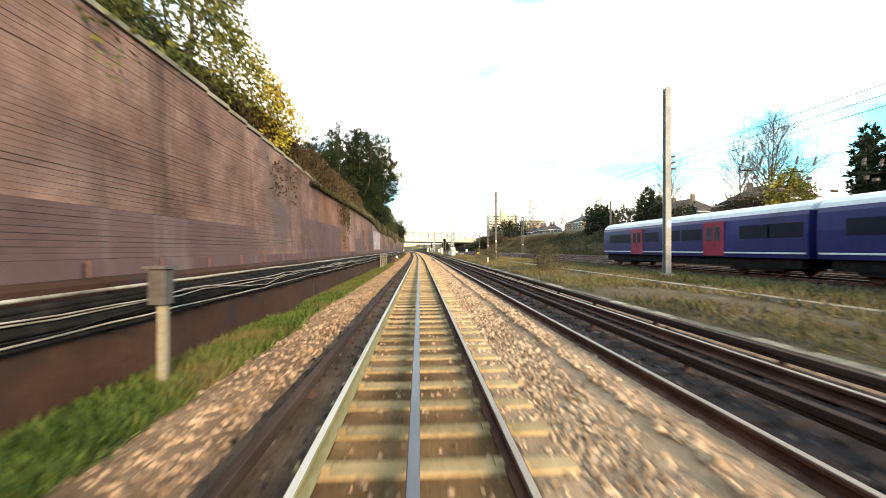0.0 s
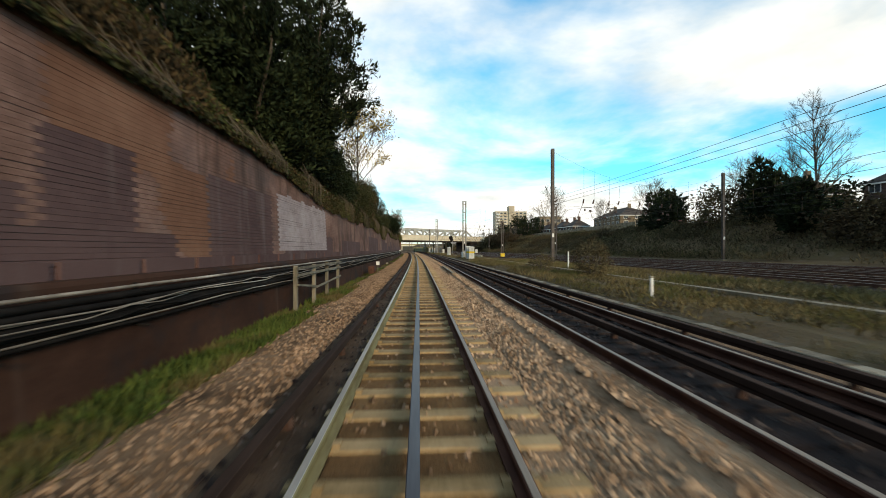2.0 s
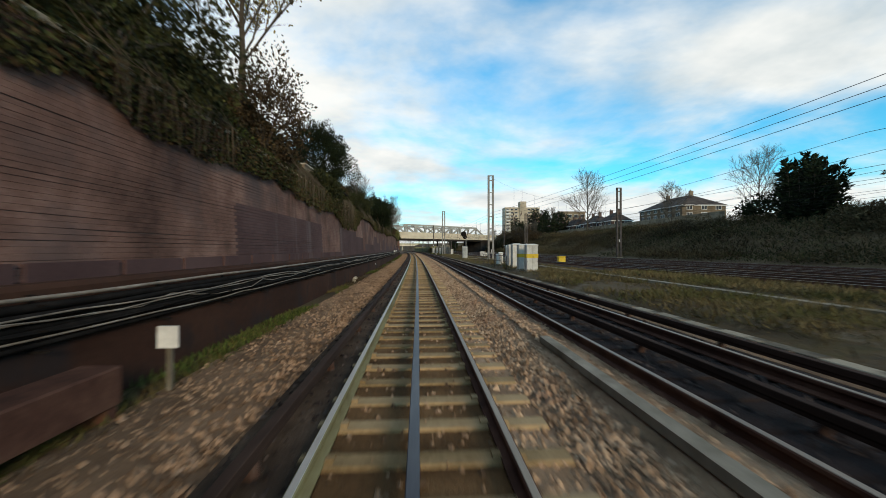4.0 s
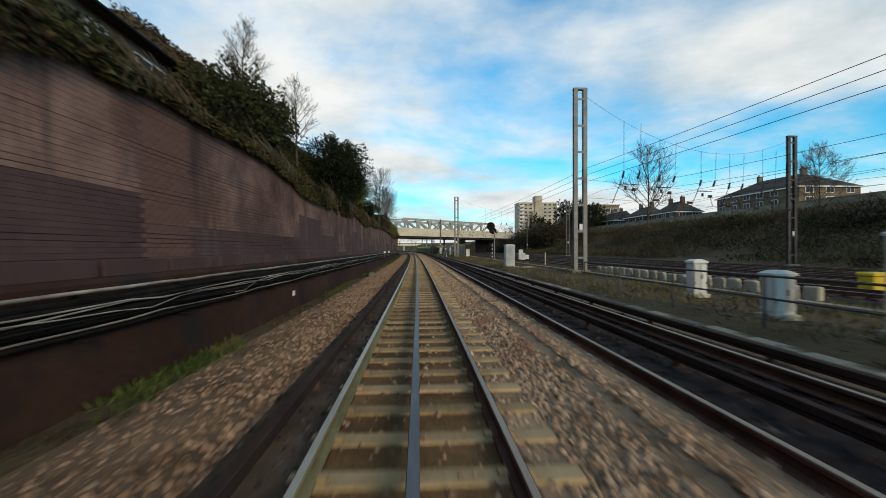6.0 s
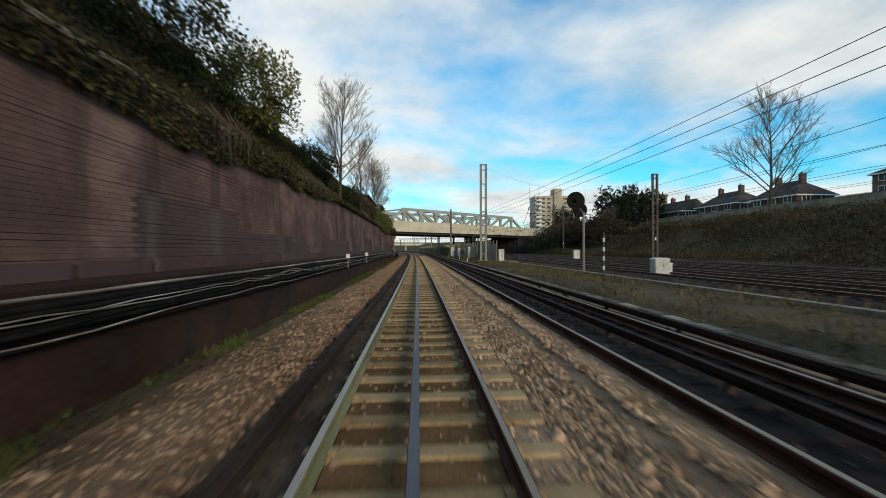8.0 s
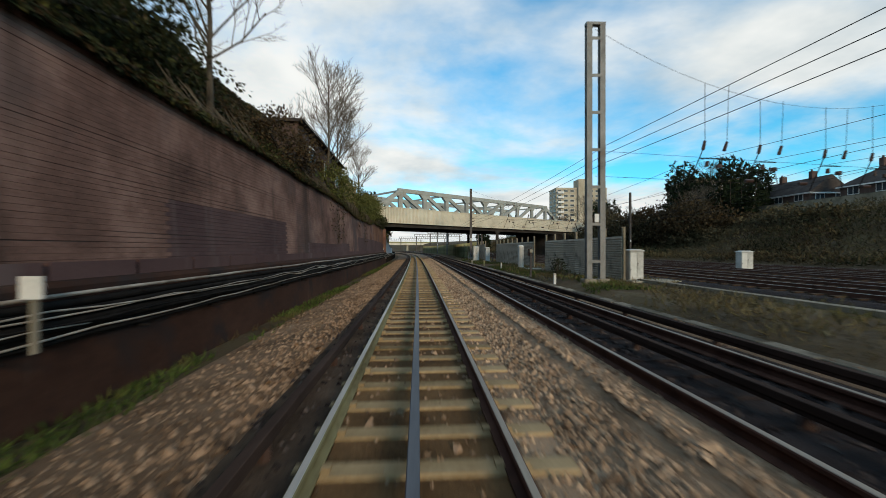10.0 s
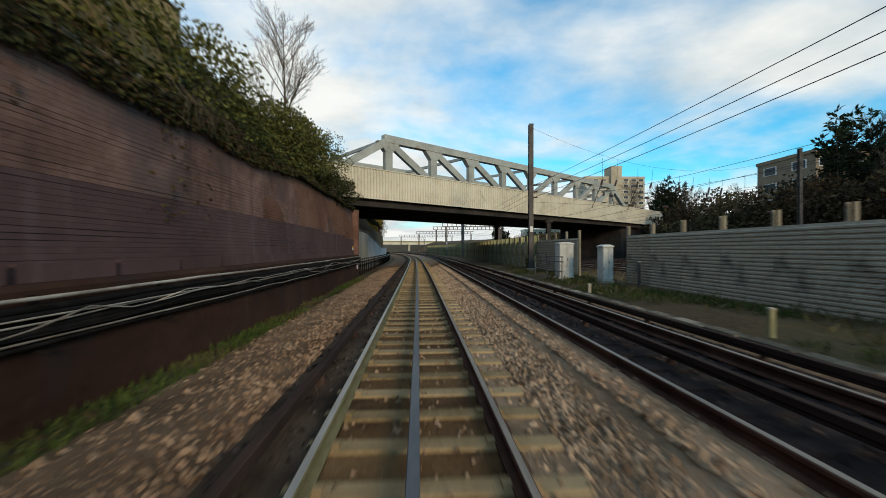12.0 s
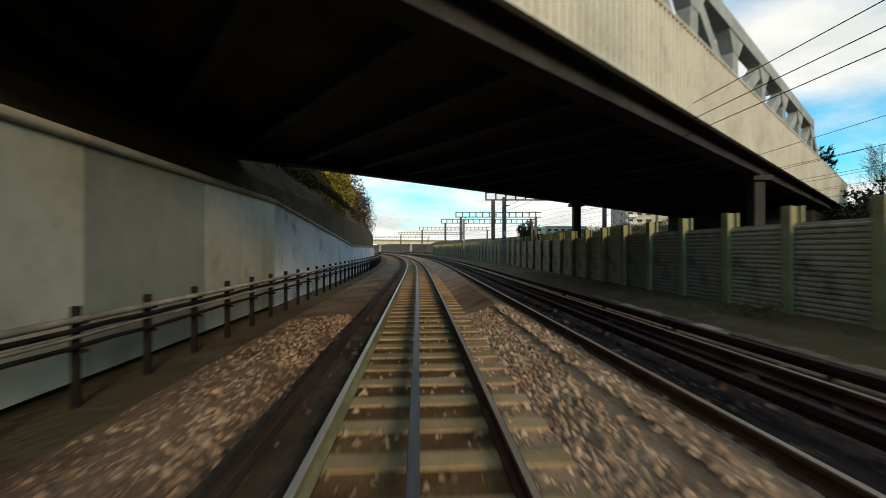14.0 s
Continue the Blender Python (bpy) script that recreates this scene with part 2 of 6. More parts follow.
M["grass"] = surface("grass", ((.018, .032, .007), (.05, .075, .015), (.095, .125, .03)), 0.8, scale=0.6, fine=3, bump=0, island=0.5, spots=((.11, .085, .035), 0.45, .5, .62))
M["grass_dull"] = surface("grass_dull", ((.068, .054, .026), (.130, .104, .050), (.215, .168, .085)), 0.9, scale=0.4, fine=3, bump=0, island=0.35, spots=((.085, .085, .03), 0.3, .48, .62))
M["trough_lid"] = surface("trough_lid", ((.10, .085, .062), (.235, .195, .145), (.38, .32, .235)), 0.95, scale=1.2, fine=16, bump=0.4, depth=0.01, obj=0.5, spots=((.06, .05, .036), 0.8, .5, .66))
M["third_rail"] = surface("third_rail", ((.020, .011, .008), (.040, .023, .017), (.066, .039, .029)), 0.95, 0.0, scale=2, fine=14, bump=0.15, depth=0.004, stretch=(1, .2, 1))
# The same ballast made brighter: light right of the track painted into the tones.
M["ballast_lit"] = surface("ballast_lit", ((.100, .062, .037), (.340, .222, .138), (.55, .375, .245)), 0.9, scale=0.8, fine=26, bump=1.0, depth=0.05, spots=((.28, .165, .105), 0.35, .55, .75))
M["stone_lit"] = surface("stone_lit", ((.16, .1, .063), (.37, .245, .155), (.58, .4, .265)), 0.85, scale=2, fine=30, bump=0.3, island=0.45, spots=((.3, .16, .1), .5, .58, .7))
M["oily"] = surface("oily", ((.024, .016, .011), (.075, .050, .034), (.150, .103, .071)), 0.9, scale=1.1, fine=24, bump=1.0, depth=0.05)
M["crib"] = surface("crib", ((.050, .026, .011), (.150, .081, .035), (.260, .149, .069)), 0.9, scale=1.1, fine=24, bump=1.0, depth=0.05)
M["water"] = surface("water", ((.02, .022, .025), (.03, .033, .036), (.04, .044, .048)), 0.1, scale=0.5, fine=1.5, bump=0.02, depth=0.01)
M["house_brick"] = surface("house_brick", ((.1, .075, .05), (.17, .13, .09), (.24, .19, .135)), 0.9, scale=0.4, fine=6, bump=0.2, obj=0.3)
M["house_red"] = surface("house_red", ((.045, .03, .026), (.085, .055, .047), (.13, .085, .07)), 0.9, scale=0.5, fine=6, bump=0.2)
M["roof_tile"] = surface("roof_tile", ((.03, .025, .023), (.06, .048, .043), (.1, .082, .07)), 0.85, scale=0.6, fine=9, bump=0.3)
M["tower"] = surface("tower", ((.32, .27, .2), (.45, .385, .29), (.55, .48, .37)), 0.85, scale=0.08, fine=2, bump=0.05, obj=0.15)
M["glass"] = surface("glass", ((.02, .025, .03), (.035, .042, .05), (.06, .07, .08)), 0.12, 0.0, scale=0.3, fine=2, bump=0)
M["blue"] = surface("blue", ((.007, .008, .05), (.011, .013, .085), (.018, .022, .13)), 0.4, scale=0.4, fine=4, bump=0.02, streak=((.03, .025, .04), .58, .72))
M["magenta"] = surface("magenta", ((.15, .007, .022), (.24, .011, .036), (.31, .022, .058)), 0.45, scale=0.5, fine=4, bump=0.02)
M["train_roof"] = surface("train_roof", ((.38, .4, .42), (.52, .54, .56), (.62, .63, .65)), 0.5, scale=0.4, fine=4, bump=0.03)
M["leaf_green"] = surface("leaf_green", ((.018, .026, .008), (.042, .056, .015), (.085, .1, .028)), 0.85, scale=0.3, fine=2, bump=0, island=0.4)
M["train_glass"] = surface("train_glass", ((.006, .007, .014), (.01, .012, .022), (.016, .018, .03)), 0.35, scale=0.3, fine=2, bump=0)
M["wire"] = surface("wire", ((.01, .009, .008), (.02, .018, .016), (.035, .032, .028)), 0.7, 0.3, scale=1.0, fine=9, bump=0)
M["porcelain"] = surface("porcelain", ((.03, .018, .014), (.06, .035, .028), (.09, .06, .05)), 0.3, scale=2, fine=9, bump=0)


# ---- shape tools ----
class Geo:
    """Gathers vertices and faces for one mesh."""

    def __init__(self):
        self.v, self.f = [], []

    def add(self, verts, faces):
        k = len(self.v)
        self.v.extend(tuple(p) for p in verts)
        self.f.extend(tuple(i + k for i in f) for f in faces)

    def box(self, x0, x1, y0, y1, z0, z1, m=None, chamfer=0.0):
        c = chamfer
        if c:
            ring = ((x0 + c, y0), (x1 - c, y0), (x1, y0 + c), (x1, y1 - c), (x1 - c, y1), (x0 + c, y1), (x0, y1 - c), (x0, y0 + c))
            top = ((x0 + c, y0 + c), (x1 - c, y0 + c), (x1 - c, y1 - c), (x0 + c, y1 - c))
            vs = [Vector((a, b, z0)) for a, b in ring] + [Vector((a, b, z1 - c)) for a, b in ring] + [Vector((a, b, z1)) for a, b in top]
            fs = [(i, (i + 1) % 8, 8 + (i + 1) % 8, 8 + i) for i in range(8)] + [tuple(range(7, -1, -1)), (16, 17, 18, 19)]
            fs += [(8, 9, 17, 16), (10, 11, 18, 17), (12, 13, 19, 18), (14, 15, 16, 19), (9, 10, 17), (11, 12, 18), (13, 14, 19), (15, 8, 16)]
        else:
            vs = [Vector((a, b, d)) for d in (z0, z1) for a, b in ((x0, y0), (x1, y0), (x1, y1), (x0, y1))]
            fs = [(3, 2, 1, 0), (4, 5, 6, 7), (0, 1, 5, 4), (1, 2, 6, 5), (2, 3, 7, 6), (3, 0, 4, 7)]
        if m is not None:
            vs = [m @ p for p in vs]
        self.add(vs, fs)
        return self

    def tube(self, p, q, r0, r1=None, n=6, caps=True):
        p, q = Vector(p), Vector(q)
        r1 = r0 if r1 is None else r1
        d = (q - p).normalized()
        a = d.orthogonal().normalized()
        b = d.cross(a)
        ring = [(math.cos(6.28318 * i / n), math.sin(6.28318 * i / n)) for i in range(n)]
        vs = [p + (a * c + b * s) * r0 for c, s in ring] + [q + (a * c + b * s) * r1 for c, s in ring]
        fs = [(i, (i + 1) % n, n + (i + 1) % n, n + i) for i in range(n)]
        if caps:
            fs += [tuple(range(n - 1, -1, -1)), tuple(range(n, 2 * n))]
        self.add(vs, fs)
        return self

    def polytube(self, pts, r, n=5):
        """One unbroken tube through pts."""
        pts = [Vector(p) for p in pts]
        k = len(self.v)
        for i, p in enumerate(pts):
            d = (pts[min(i + 1, len(pts) - 1)] - pts[max(i - 1, 0)]).normalized()
            a = d.cross(Vector((0, 0, 1))).normalized()
            b = d.cross(a)
            self.v += [tuple(p + (a * math.cos(6.28318 * j / n) + b * math.sin(6.28318 * j / n)) * r) for j in range(n)]
        for i in range(len(pts) - 1):
            for j in range(n):
                c, e = k + i * n + j, k + i * n + (j + 1) % n
                self.f.append((c, e, e + n, c + n))
        return self

    def prism(self, outline, z0, z1):
        """An upright prism over an outline in x and y."""
        n = len(outline)
        self.add([(a, b, z) for z in (z0, z1) for a, b in outline], [(j, (j + 1) % n, n + (j + 1) % n, n + j) for j in range(n)] + [tuple(range(n - 1, -1, -1)), tuple(range(n, 2 * n))])
        return self

    def bar(self, p, q, w, h, up=(0, 0, 1)):
        """A square-edged bar of width w and height h from p to q."""
        p, q = Vector(p), Vector(q)
        d = (q - p).normalized()
        s = d.cross(Vector(up)).normalized() * (w / 2)
        u = s.cross(d).normalized() * (h / 2)
        vs = [e + a * s + b * u for e in (p, q) for a, b in ((-1, -1), (1, -1), (1, 1), (-1, 1))]
        self.add(vs, [(3, 2, 1, 0), (4, 5, 6, 7), (0, 1, 5, 4), (1, 2, 6, 5), (2, 3, 7, 6), (3, 0, 4, 7)])
        return self

    def sweep(self, profile, y0, y1, step=6.0, closed=True, bend=True, wave=None):
        """A section (x, z) drawn along the line."""
        n = max(1, int(math.ceil((y1 - y0) / step)))
        k, c = len(self.v), len(profile)
        for i in range(n + 1):
            y = y0 + (y1 - y0) * i / n
            dx = line_x(y) if bend else 0.0
            for j, (a, b) in enumerate(profile):
                e, g = wave(y, j) if wave else (0.0, 0.0)
                self.v.append((dx + a + e, y, b + g))
        m = c if closed else c - 1
        for i in range(n):
            for j in range(m):
                a, b = k + i * c + j, k + i * c + (j + 1) % c
                self.f.append((a, b, b + c, a + c))
        if closed:
            self.f.append(tuple(k + j for j in range(c - 1, -1, -1)))
            self.f.append(tuple(k + n * c + j for j in range(c)))
        return self

    def mesh(self, name, material, smooth=False):
        me = bpy.data.meshes.new(name)
        me.from_pydata(self.v, [], self.f)
        bm = bmesh.new()
        bm.from_mesh(me)
        bmesh.ops.recalc_face_normals(bm, faces=bm.faces)
        bm.to_mesh(me)
        bm.free()
        me.materials.append(M[material])
        if smooth:
            me.shade_smooth()
        return me


def part(name, geo, material, parent=None, label="", smooth=False):
    ob = new(name, geo.mesh(name, material, smooth) if isinstance(geo, Geo) else geo)
    if parent is not None:
        ob.parent = parent
    elif UNIT != 1.0:
        LAID_AFAR.append(ob)
    return tagged(ob, label)


def thing(name, label, category, group="", kind="", at=(0, 0, 0), turn=0.0):
    ob = new(name)
    ob.empty_display_size = 0.2
    ob.matrix_basis = pose(*at, 0, 0, turn)
    if UNIT != 1.0:
        LAID_AFAR.append(ob)
    return tagged(ob, label, category, group, kind)


def solid(name, geo, material, label, category, group="", kind="", smooth=False):
    return tagged(part(name, geo, material, None, "", smooth), label, category, group, kind)


def put(ob, x, y, z=0.0, turn=0.0):
    """The pose of a thing x metres right of the line, turned with it."""
    p = on_line(x, y, z)
    return pose(p.x, p.y, p.z, 0, 0, turn + line_turn(y))


def big_mesh(name, verts, faces, material):
    """A mesh from arrays of many small pieces, all with the same number of corners a face."""
    me = bpy.data.meshes.new(name)
    v, f = np.asarray(verts, dtype=np.float32), np.asarray(faces, dtype=np.int32)
    me.vertices.add(len(v)); me.vertices.foreach_set("co", v.ravel())
    me.loops.add(f.size); me.loops.foreach_set("vertex_index", f.ravel())
    me.polygons.add(len(f))
    me.polygons.foreach_set("loop_start", np.arange(0, f.size, f.shape[1], dtype=np.int32))
    me.update(calc_edges=True)
    me.validate()
    me.shade_flat()
    me.materials.append(M[material])
    return me


LX = np.vectorize(line_x, otypes=[float])


def leaf_mesh(name, pts, size, material, rng, long=1.7, droop=0.0, out=None, wide=0.5):
    """Small folded leaves at pts."""
    pts = np.asarray(pts)
    n = len(pts)
    d = rng.normal(size=(n, 3))
    if out is not None:
        d = d * 0.55 + out
    d[:, 2] -= droop
    d /= np.linalg.norm(d, axis=1)[:, None] + 1e-9
    e = np.cross(d, rng.normal(size=(n, 3)))
    e /= np.linalg.norm(e, axis=1)[:, None] + 1e-9
    up = np.cross(d, e)
    s = (size * (0.55 + 0.9 * rng.random(n)))[:, None]
    tip, w = d * s * long, e * s * wide
    fold = up * s * 0.16
    v = np.stack([pts, pts + tip * 0.45 + w + fold, pts + tip, pts + tip * 0.45 - w + fold], axis=1).reshape(-1, 3)
    k = np.arange(n)[:, None] * 4
    f = np.concatenate([k + [0, 1, 2], k + [0, 2, 3]])
    return big_mesh(name, v, f, material)


def blob_points(rng, n, centre, radii, rough=0.35, seed=0.0, shell=0.45):
    """Points within a lumpy crown, denser towards its outside."""
    d = rng.normal(size=(n, 3))
    d /= np.linalg.norm(d, axis=1)[:, None]
    lump = np.array([noise.noise(Vector((a * 1.7 + seed, b * 1.7, c * 1.7 + seed))) + 0.6 * noise.noise(Vector((a * 4 + seed, b * 4, c * 4 - seed))) for a, b, c in d])
    r = (shell + (1 - shell) * rng.random(n) ** 0.5) * (1 + rough * 1.6 * lump)
    return np.asarray(centre) + d * r[:, None] * np.asarray(radii), d


def stone_mesh(name, pts, size, material, rng):
    """Rough stones lying at pts, their four upper faces alone."""
    n = len(pts)
    base = np.array([(1, 0, -.25), (0, 1, -.25), (-1, 0, -.25), (0, -1, -.25), (0, 0, 0.75)])
    a = rng.random(n) * 6.2832
    s = size * np.exp(0.32 * rng.normal(size=n))
    v = base[None] * (0.55 + 0.85 * rng.random((n, 5, 1)))
    c, d = np.cos(a)[:, None], np.sin(a)[:, None]
    x, y = v[..., 0] * c - v[..., 1] * d, v[..., 0] * d + v[..., 1] * c
    tilt = rng.normal(size=(n, 2)) * 0.35
    z = v[..., 2] + x * tilt[:, :1] + y * tilt[:, 1:]
    v = np.stack([x, y, z], axis=2) * s[:, None, None] + np.asarray(pts)[:, None]
    k = np.arange(n)[:, None] * 5
    f = np.concatenate([k + t for t in ([0, 1, 4], [1, 2, 4], [2, 3, 4], [3, 0, 4])])
    return big_mesh(name, v.reshape(-1, 3), f, material)


# ---- ground, one sheet to the horizon ----
BANK = ((-4.75, 4.0), (-5.6, 4.9), (-7.5, 7.4), (-9.2, 9.0), (-12, 9.4))     # left bank above the wall
AFAR_GROUND = ((4.8, -0.02), (5.3, -0.04), (7.5, -0.1), (14, -0.14), (42, -0.14), (47, 0.2), (52, 2.4), (57, 5.0), (63, 6.6), (80, 7.0), (200, 7.5), (1800, 8.0))
GROUND = ((-1500, 9.0), (-60, 9.6), (-12, 9.4), (-9.2, 9.0), (-7.5, 7.4), (-5.6, 4.9), (-4.9, 4.0), (-4.86, -0.6), (-4.1, -0.48), (-3.3, -0.38),
          (-2.4, -0.24), (-1.4, -0.2), (1.3, -0.2), (1.75, -0.06), (2.0, -0.02), (4.8, -0.02), (5.3, -0.04), (5.6, -0.02),
          *((x * AFAR, EYE + (z - EYE) * AFAR) for x, z in AFAR_GROUND[2:]))


def ground_z(x):
    rows = GROUND if UNIT == 1.0 else AFAR_GROUND
    for (a, p), (b, q) in zip(rows, rows[1:]):
        if a <= x <= b:
            return p + (q - p) * (x - a) / (b - a)
    return 0.0


def dip(y):
    """How far the left bank is cut down at y, 0 to 1."""
    a = max(0.0, min(1.0, (y - 75.5) / 2.5)) * max(0.0, min(1.0, (93.8 - y) / 2.5))
    return a * a * (3 - 2 * a)


def far_x(y):
    """How far the bank beyond the main lines draws nearer."""
    k = max(0.0, min(1.0, (y - 60) / 58.0))
    return -7.0 * k * k * (3 - 2 * k)


g = Geo()
ys = sorted([-300, -60] + list(range(-20, 360, 8)) + [75.5, 76.5, 78.0, 84.0, 86.7, 88.8, 90.4, 91.7, 93.8, 189.2, 189.4] + [600, 1500])
for y in ys:
    for x, z in GROUND:
        if y > 189.3 and -6 < x < -4.8:      # the ground stands back behind the clad wall
            x -= 0.8
        if -20 < x < -5.0 and z > 5.4:
            z += (5.4 - z) * dip(y)
        ease = 0.0 if -6 < x < 46 else 0.45 * noise.noise(Vector((x * 0.13, y * 0.09, 0)))
        g.v.append((line_x(y) + x + (far_x(y / AFAR) * AFAR if 33.5 < x < 58.6 else 0.0), y, z + ease))
c = len(GROUND)
g.f = [(i * c + j, i * c + j + 1, (i + 1) * c + j + 1, (i + 1) * c + j) for i in range(len(ys) - 1) for j in range(c - 1)]
solid("ground", g, "soil", "rough earth ground with sparse winter grass and scrub", "ground", kind="structure")

# ballast beds
solid("oily_strip", Geo().sweep(((-1.56, -0.21), (-1.5, -0.15), (-1.35, -0.14), (-0.85, -0.14), (-0.8, -0.2)), -10, 352, closed=False),
      "oily", "dark oily ballast strip beside the conductor rail", "ballast", kind="structure")
solid("crib_ballast", Geo().sweep(((-0.7, -0.2), (-0.69, -0.18), (0.69, -0.18), (0.7, -0.2)), -10, 352, closed=False),
      "crib", "dark brown ballast between the running rails", "ballast", kind="structure")
# Left side kept darker: the wall's shade is put into its colour.
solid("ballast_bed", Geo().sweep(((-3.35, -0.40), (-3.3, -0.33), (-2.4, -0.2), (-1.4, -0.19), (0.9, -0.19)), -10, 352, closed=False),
      "ballast", "brown crushed stone ballast under the running track, wall shade painted in", "ballast", kind="structure")
solid("ballast_bed", Geo().sweep(((2.12, -0.05), (2.2, 0.045), (4.4, 0.045), (4.9, 0.0), (5.0, -0.1)), -10, 352, closed=False),
      "ballast_dark", "dark sooty ballast under the neighbouring track", "ballast", kind="structure")
solid("ballast_shoulder", Geo().sweep(((4.6, -0.05), (4.66, 0.03), (5.2, 0.015), (5.36, -0.1)), -10, 352, closed=False),
      "ballast", "pale stone shoulder beside the neighbouring track", "ballast", kind="structure")


def main_x(y):
    """The main lines draw nearer between 60 and 118 m along."""
    k = max(0.0, min(1.0, (y - 60) / 58.0))
    return -4.4 * k * k * (3 - 2 * k)


def aside(y, j):
    return main_x(y), 0.0


UNIT = AFAR
solid("ballast_bed", Geo().sweep(((16.6, -0.16), (17.2, -0.06), (37.4, -0.06), (38, -0.16)), -60, 420, closed=False, wave=aside),
      "ballast_dark", "dark grey ballast under the main line tracks", "ballast", kind="structure")
UNIT = 1.0
rng = np.random.default_rng(4)


def scatter(n, x0, x1, y0, y1, lift=0.0):
    x, y = x0 + (x1 - x0) * rng.random(n), y0 + (y1 - y0) * rng.random(n)
    z = np.interp(x, [p[0] for p in GROUND], [p[1] for p in GROUND])
    return np.stack([x + LX(y), y, z + lift], axis=1)


# Right side bed and stones carry the stronger light in their colour.
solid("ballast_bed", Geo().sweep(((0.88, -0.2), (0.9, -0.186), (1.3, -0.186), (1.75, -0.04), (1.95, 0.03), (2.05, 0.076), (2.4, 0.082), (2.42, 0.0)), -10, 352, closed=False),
      "ballast_lit", "pale stone ballast heaped between the two tracks, brighter light painted in", "ballast", kind="structure")
solid("ballast_stones", stone_mesh("ballast_stones", np.concatenate([scatter(80000, 1.27, 1.98, 0, 198, 0.024), scatter(38000, 1.95, 2.38, 0, 198, 0.088), scatter(9000, .85, 1.3, 0, 198, 0.02)]), 0.029, "stone_lit", rng), "", "loose pale ballast stones with brighter light painted in", "ballast", kind="stuff")
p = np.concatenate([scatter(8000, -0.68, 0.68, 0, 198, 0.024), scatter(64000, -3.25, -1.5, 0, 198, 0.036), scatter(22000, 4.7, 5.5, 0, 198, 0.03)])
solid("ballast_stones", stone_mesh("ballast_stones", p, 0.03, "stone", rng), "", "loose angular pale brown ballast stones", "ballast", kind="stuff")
p = np.concatenate([scatter(20000, 2.55, 4.55, 0, 198, 0.075), scatter(6000, -1.55, -0.85, 0, 198, 0.06)])
solid("ballast_stones", stone_mesh("ballast_stones", p, 0.03, "stone_dark", rng), "", "loose dark sooty ballast stones", "ballast", kind="stuff")


# ---- tracks ----
def rail_profile(x, top, h=0.15):
    return [(x - .07, top - h), (x + .07, top - h), (x + .07, top - h + .018), (x + .012, top - h + .04), (x + .012, top - .045), (x + .036, top - .036),
            (x + .036, top - .008), (x + .028, top - .001), (x - .028, top - .001), (x - .036, top - .008), (x - .036, top - .036), (x - .012, top - .045), (x - .012, top - h + .04), (x - .07, top - h + .018)]


def running_rail(x, top, y0, y1, parent, mat="rail_side_lit", head="rail_head"):
    r = part("rail", Geo().sweep(rail_profile(x, top), y0, y1), mat, parent, "steel running rail with rusty sides")
    part("rail_head", Geo().sweep([(x - .03, top - .004), (x + .03, top - .004), (x + .024, top + .003), (x - .024, top + .003)], y0, y1), head, r, "polished rail head")


def conductor_rail(x, top, y0, y1, parent, mat="conductor"):
    r = part("conductor_rail", Geo().sweep([(x - .035, top - .12), (x + .035, top - .12), (x + .035, top - .085), (x + .045, top - .07), (x + .045, top - .006), (x + .038, top),
                                    (x - .038, top), (x - .045, top - .006), (x - .045, top - .07), (x - .035, top - .085)], y0, y1), mat, parent, "dull steel conductor rail on insulators")
    pots = Geo()
    y = y0 + 1.0
    while y < min(y1, 200):
        c = line_x(y) + x
        pots.tube((c, y, top - .24), (c, y, top - .12), .06, .05, 6)
        y += 2.6
    part("insulators", pots, "porcelain", r, "brown ceramic insulator pots")["kind"] = "stuff"


SLEEPER_GAP = 0.632
track = thing("railway_track", "running track with concrete sleepers and centre conductor rail", "railway track", kind="structure")
# Lit left rail and shaded right rail get their difference from colour.
for x, side, head in ((-.753, "rail_side_lit", "rail_head"), (.753, "rust", "rail_brown")):
    running_rail(x, 0.0, -12, 350, track, side, head)
conductor_rail(-0.0, 0.045, -12, 350, track)
conductor_rail(-1.16, 0.085, -12, 350, track, "third_rail")
sg = Geo()
sg.v = [(-1.26, -.13, -.1), (1.26, -.13, -.1), (1.26, .13, -.1), (-1.26, .13, -.1), (-1.25, -.1, .0), (1.25, -.1, .0), (1.25, .1, .0), (-1.25, .1, .0)]
sg.f = [(3, 2, 1, 0), (4, 5, 6, 7), (0, 1, 5, 4), (1, 2, 6, 5), (2, 3, 7, 6), (3, 0, 4, 7)]
for s in (-1, 1):
    for o in (-.1, .1):
        sg.box(s * .753 + o - .035, s * .753 + o + .035, -.05, .05, -.02, .03)
sleeper_mesh = sg.mesh("sleeper", "sleeper")

track_two = thing("railway_track", "neighbouring track with brown rails on dark ballast", "railway track", kind="structure")
for x, head in ((2.43, "rail_brown"), (3.935, "rail_brown")):
    running_rail(x, 0.22, -12, 350, track_two, "rust", head)
conductor_rail(3.18, 0.265, -12, 350, track_two, "third_rail")
conductor_rail(4.36, 0.29, -12, 350, track_two, "third_rail")
dark_sleeper = Geo().box(-.68, 1.25, -.12, .12, -.09, 0).mesh("sleeper", "ballast_dark")
y = 2.0
while y < 168:
    b = part("sleeper", dark_sleeper, "", track_two)
    b.matrix_basis = put(b, 3.18, y, .066)
    y += 0.66

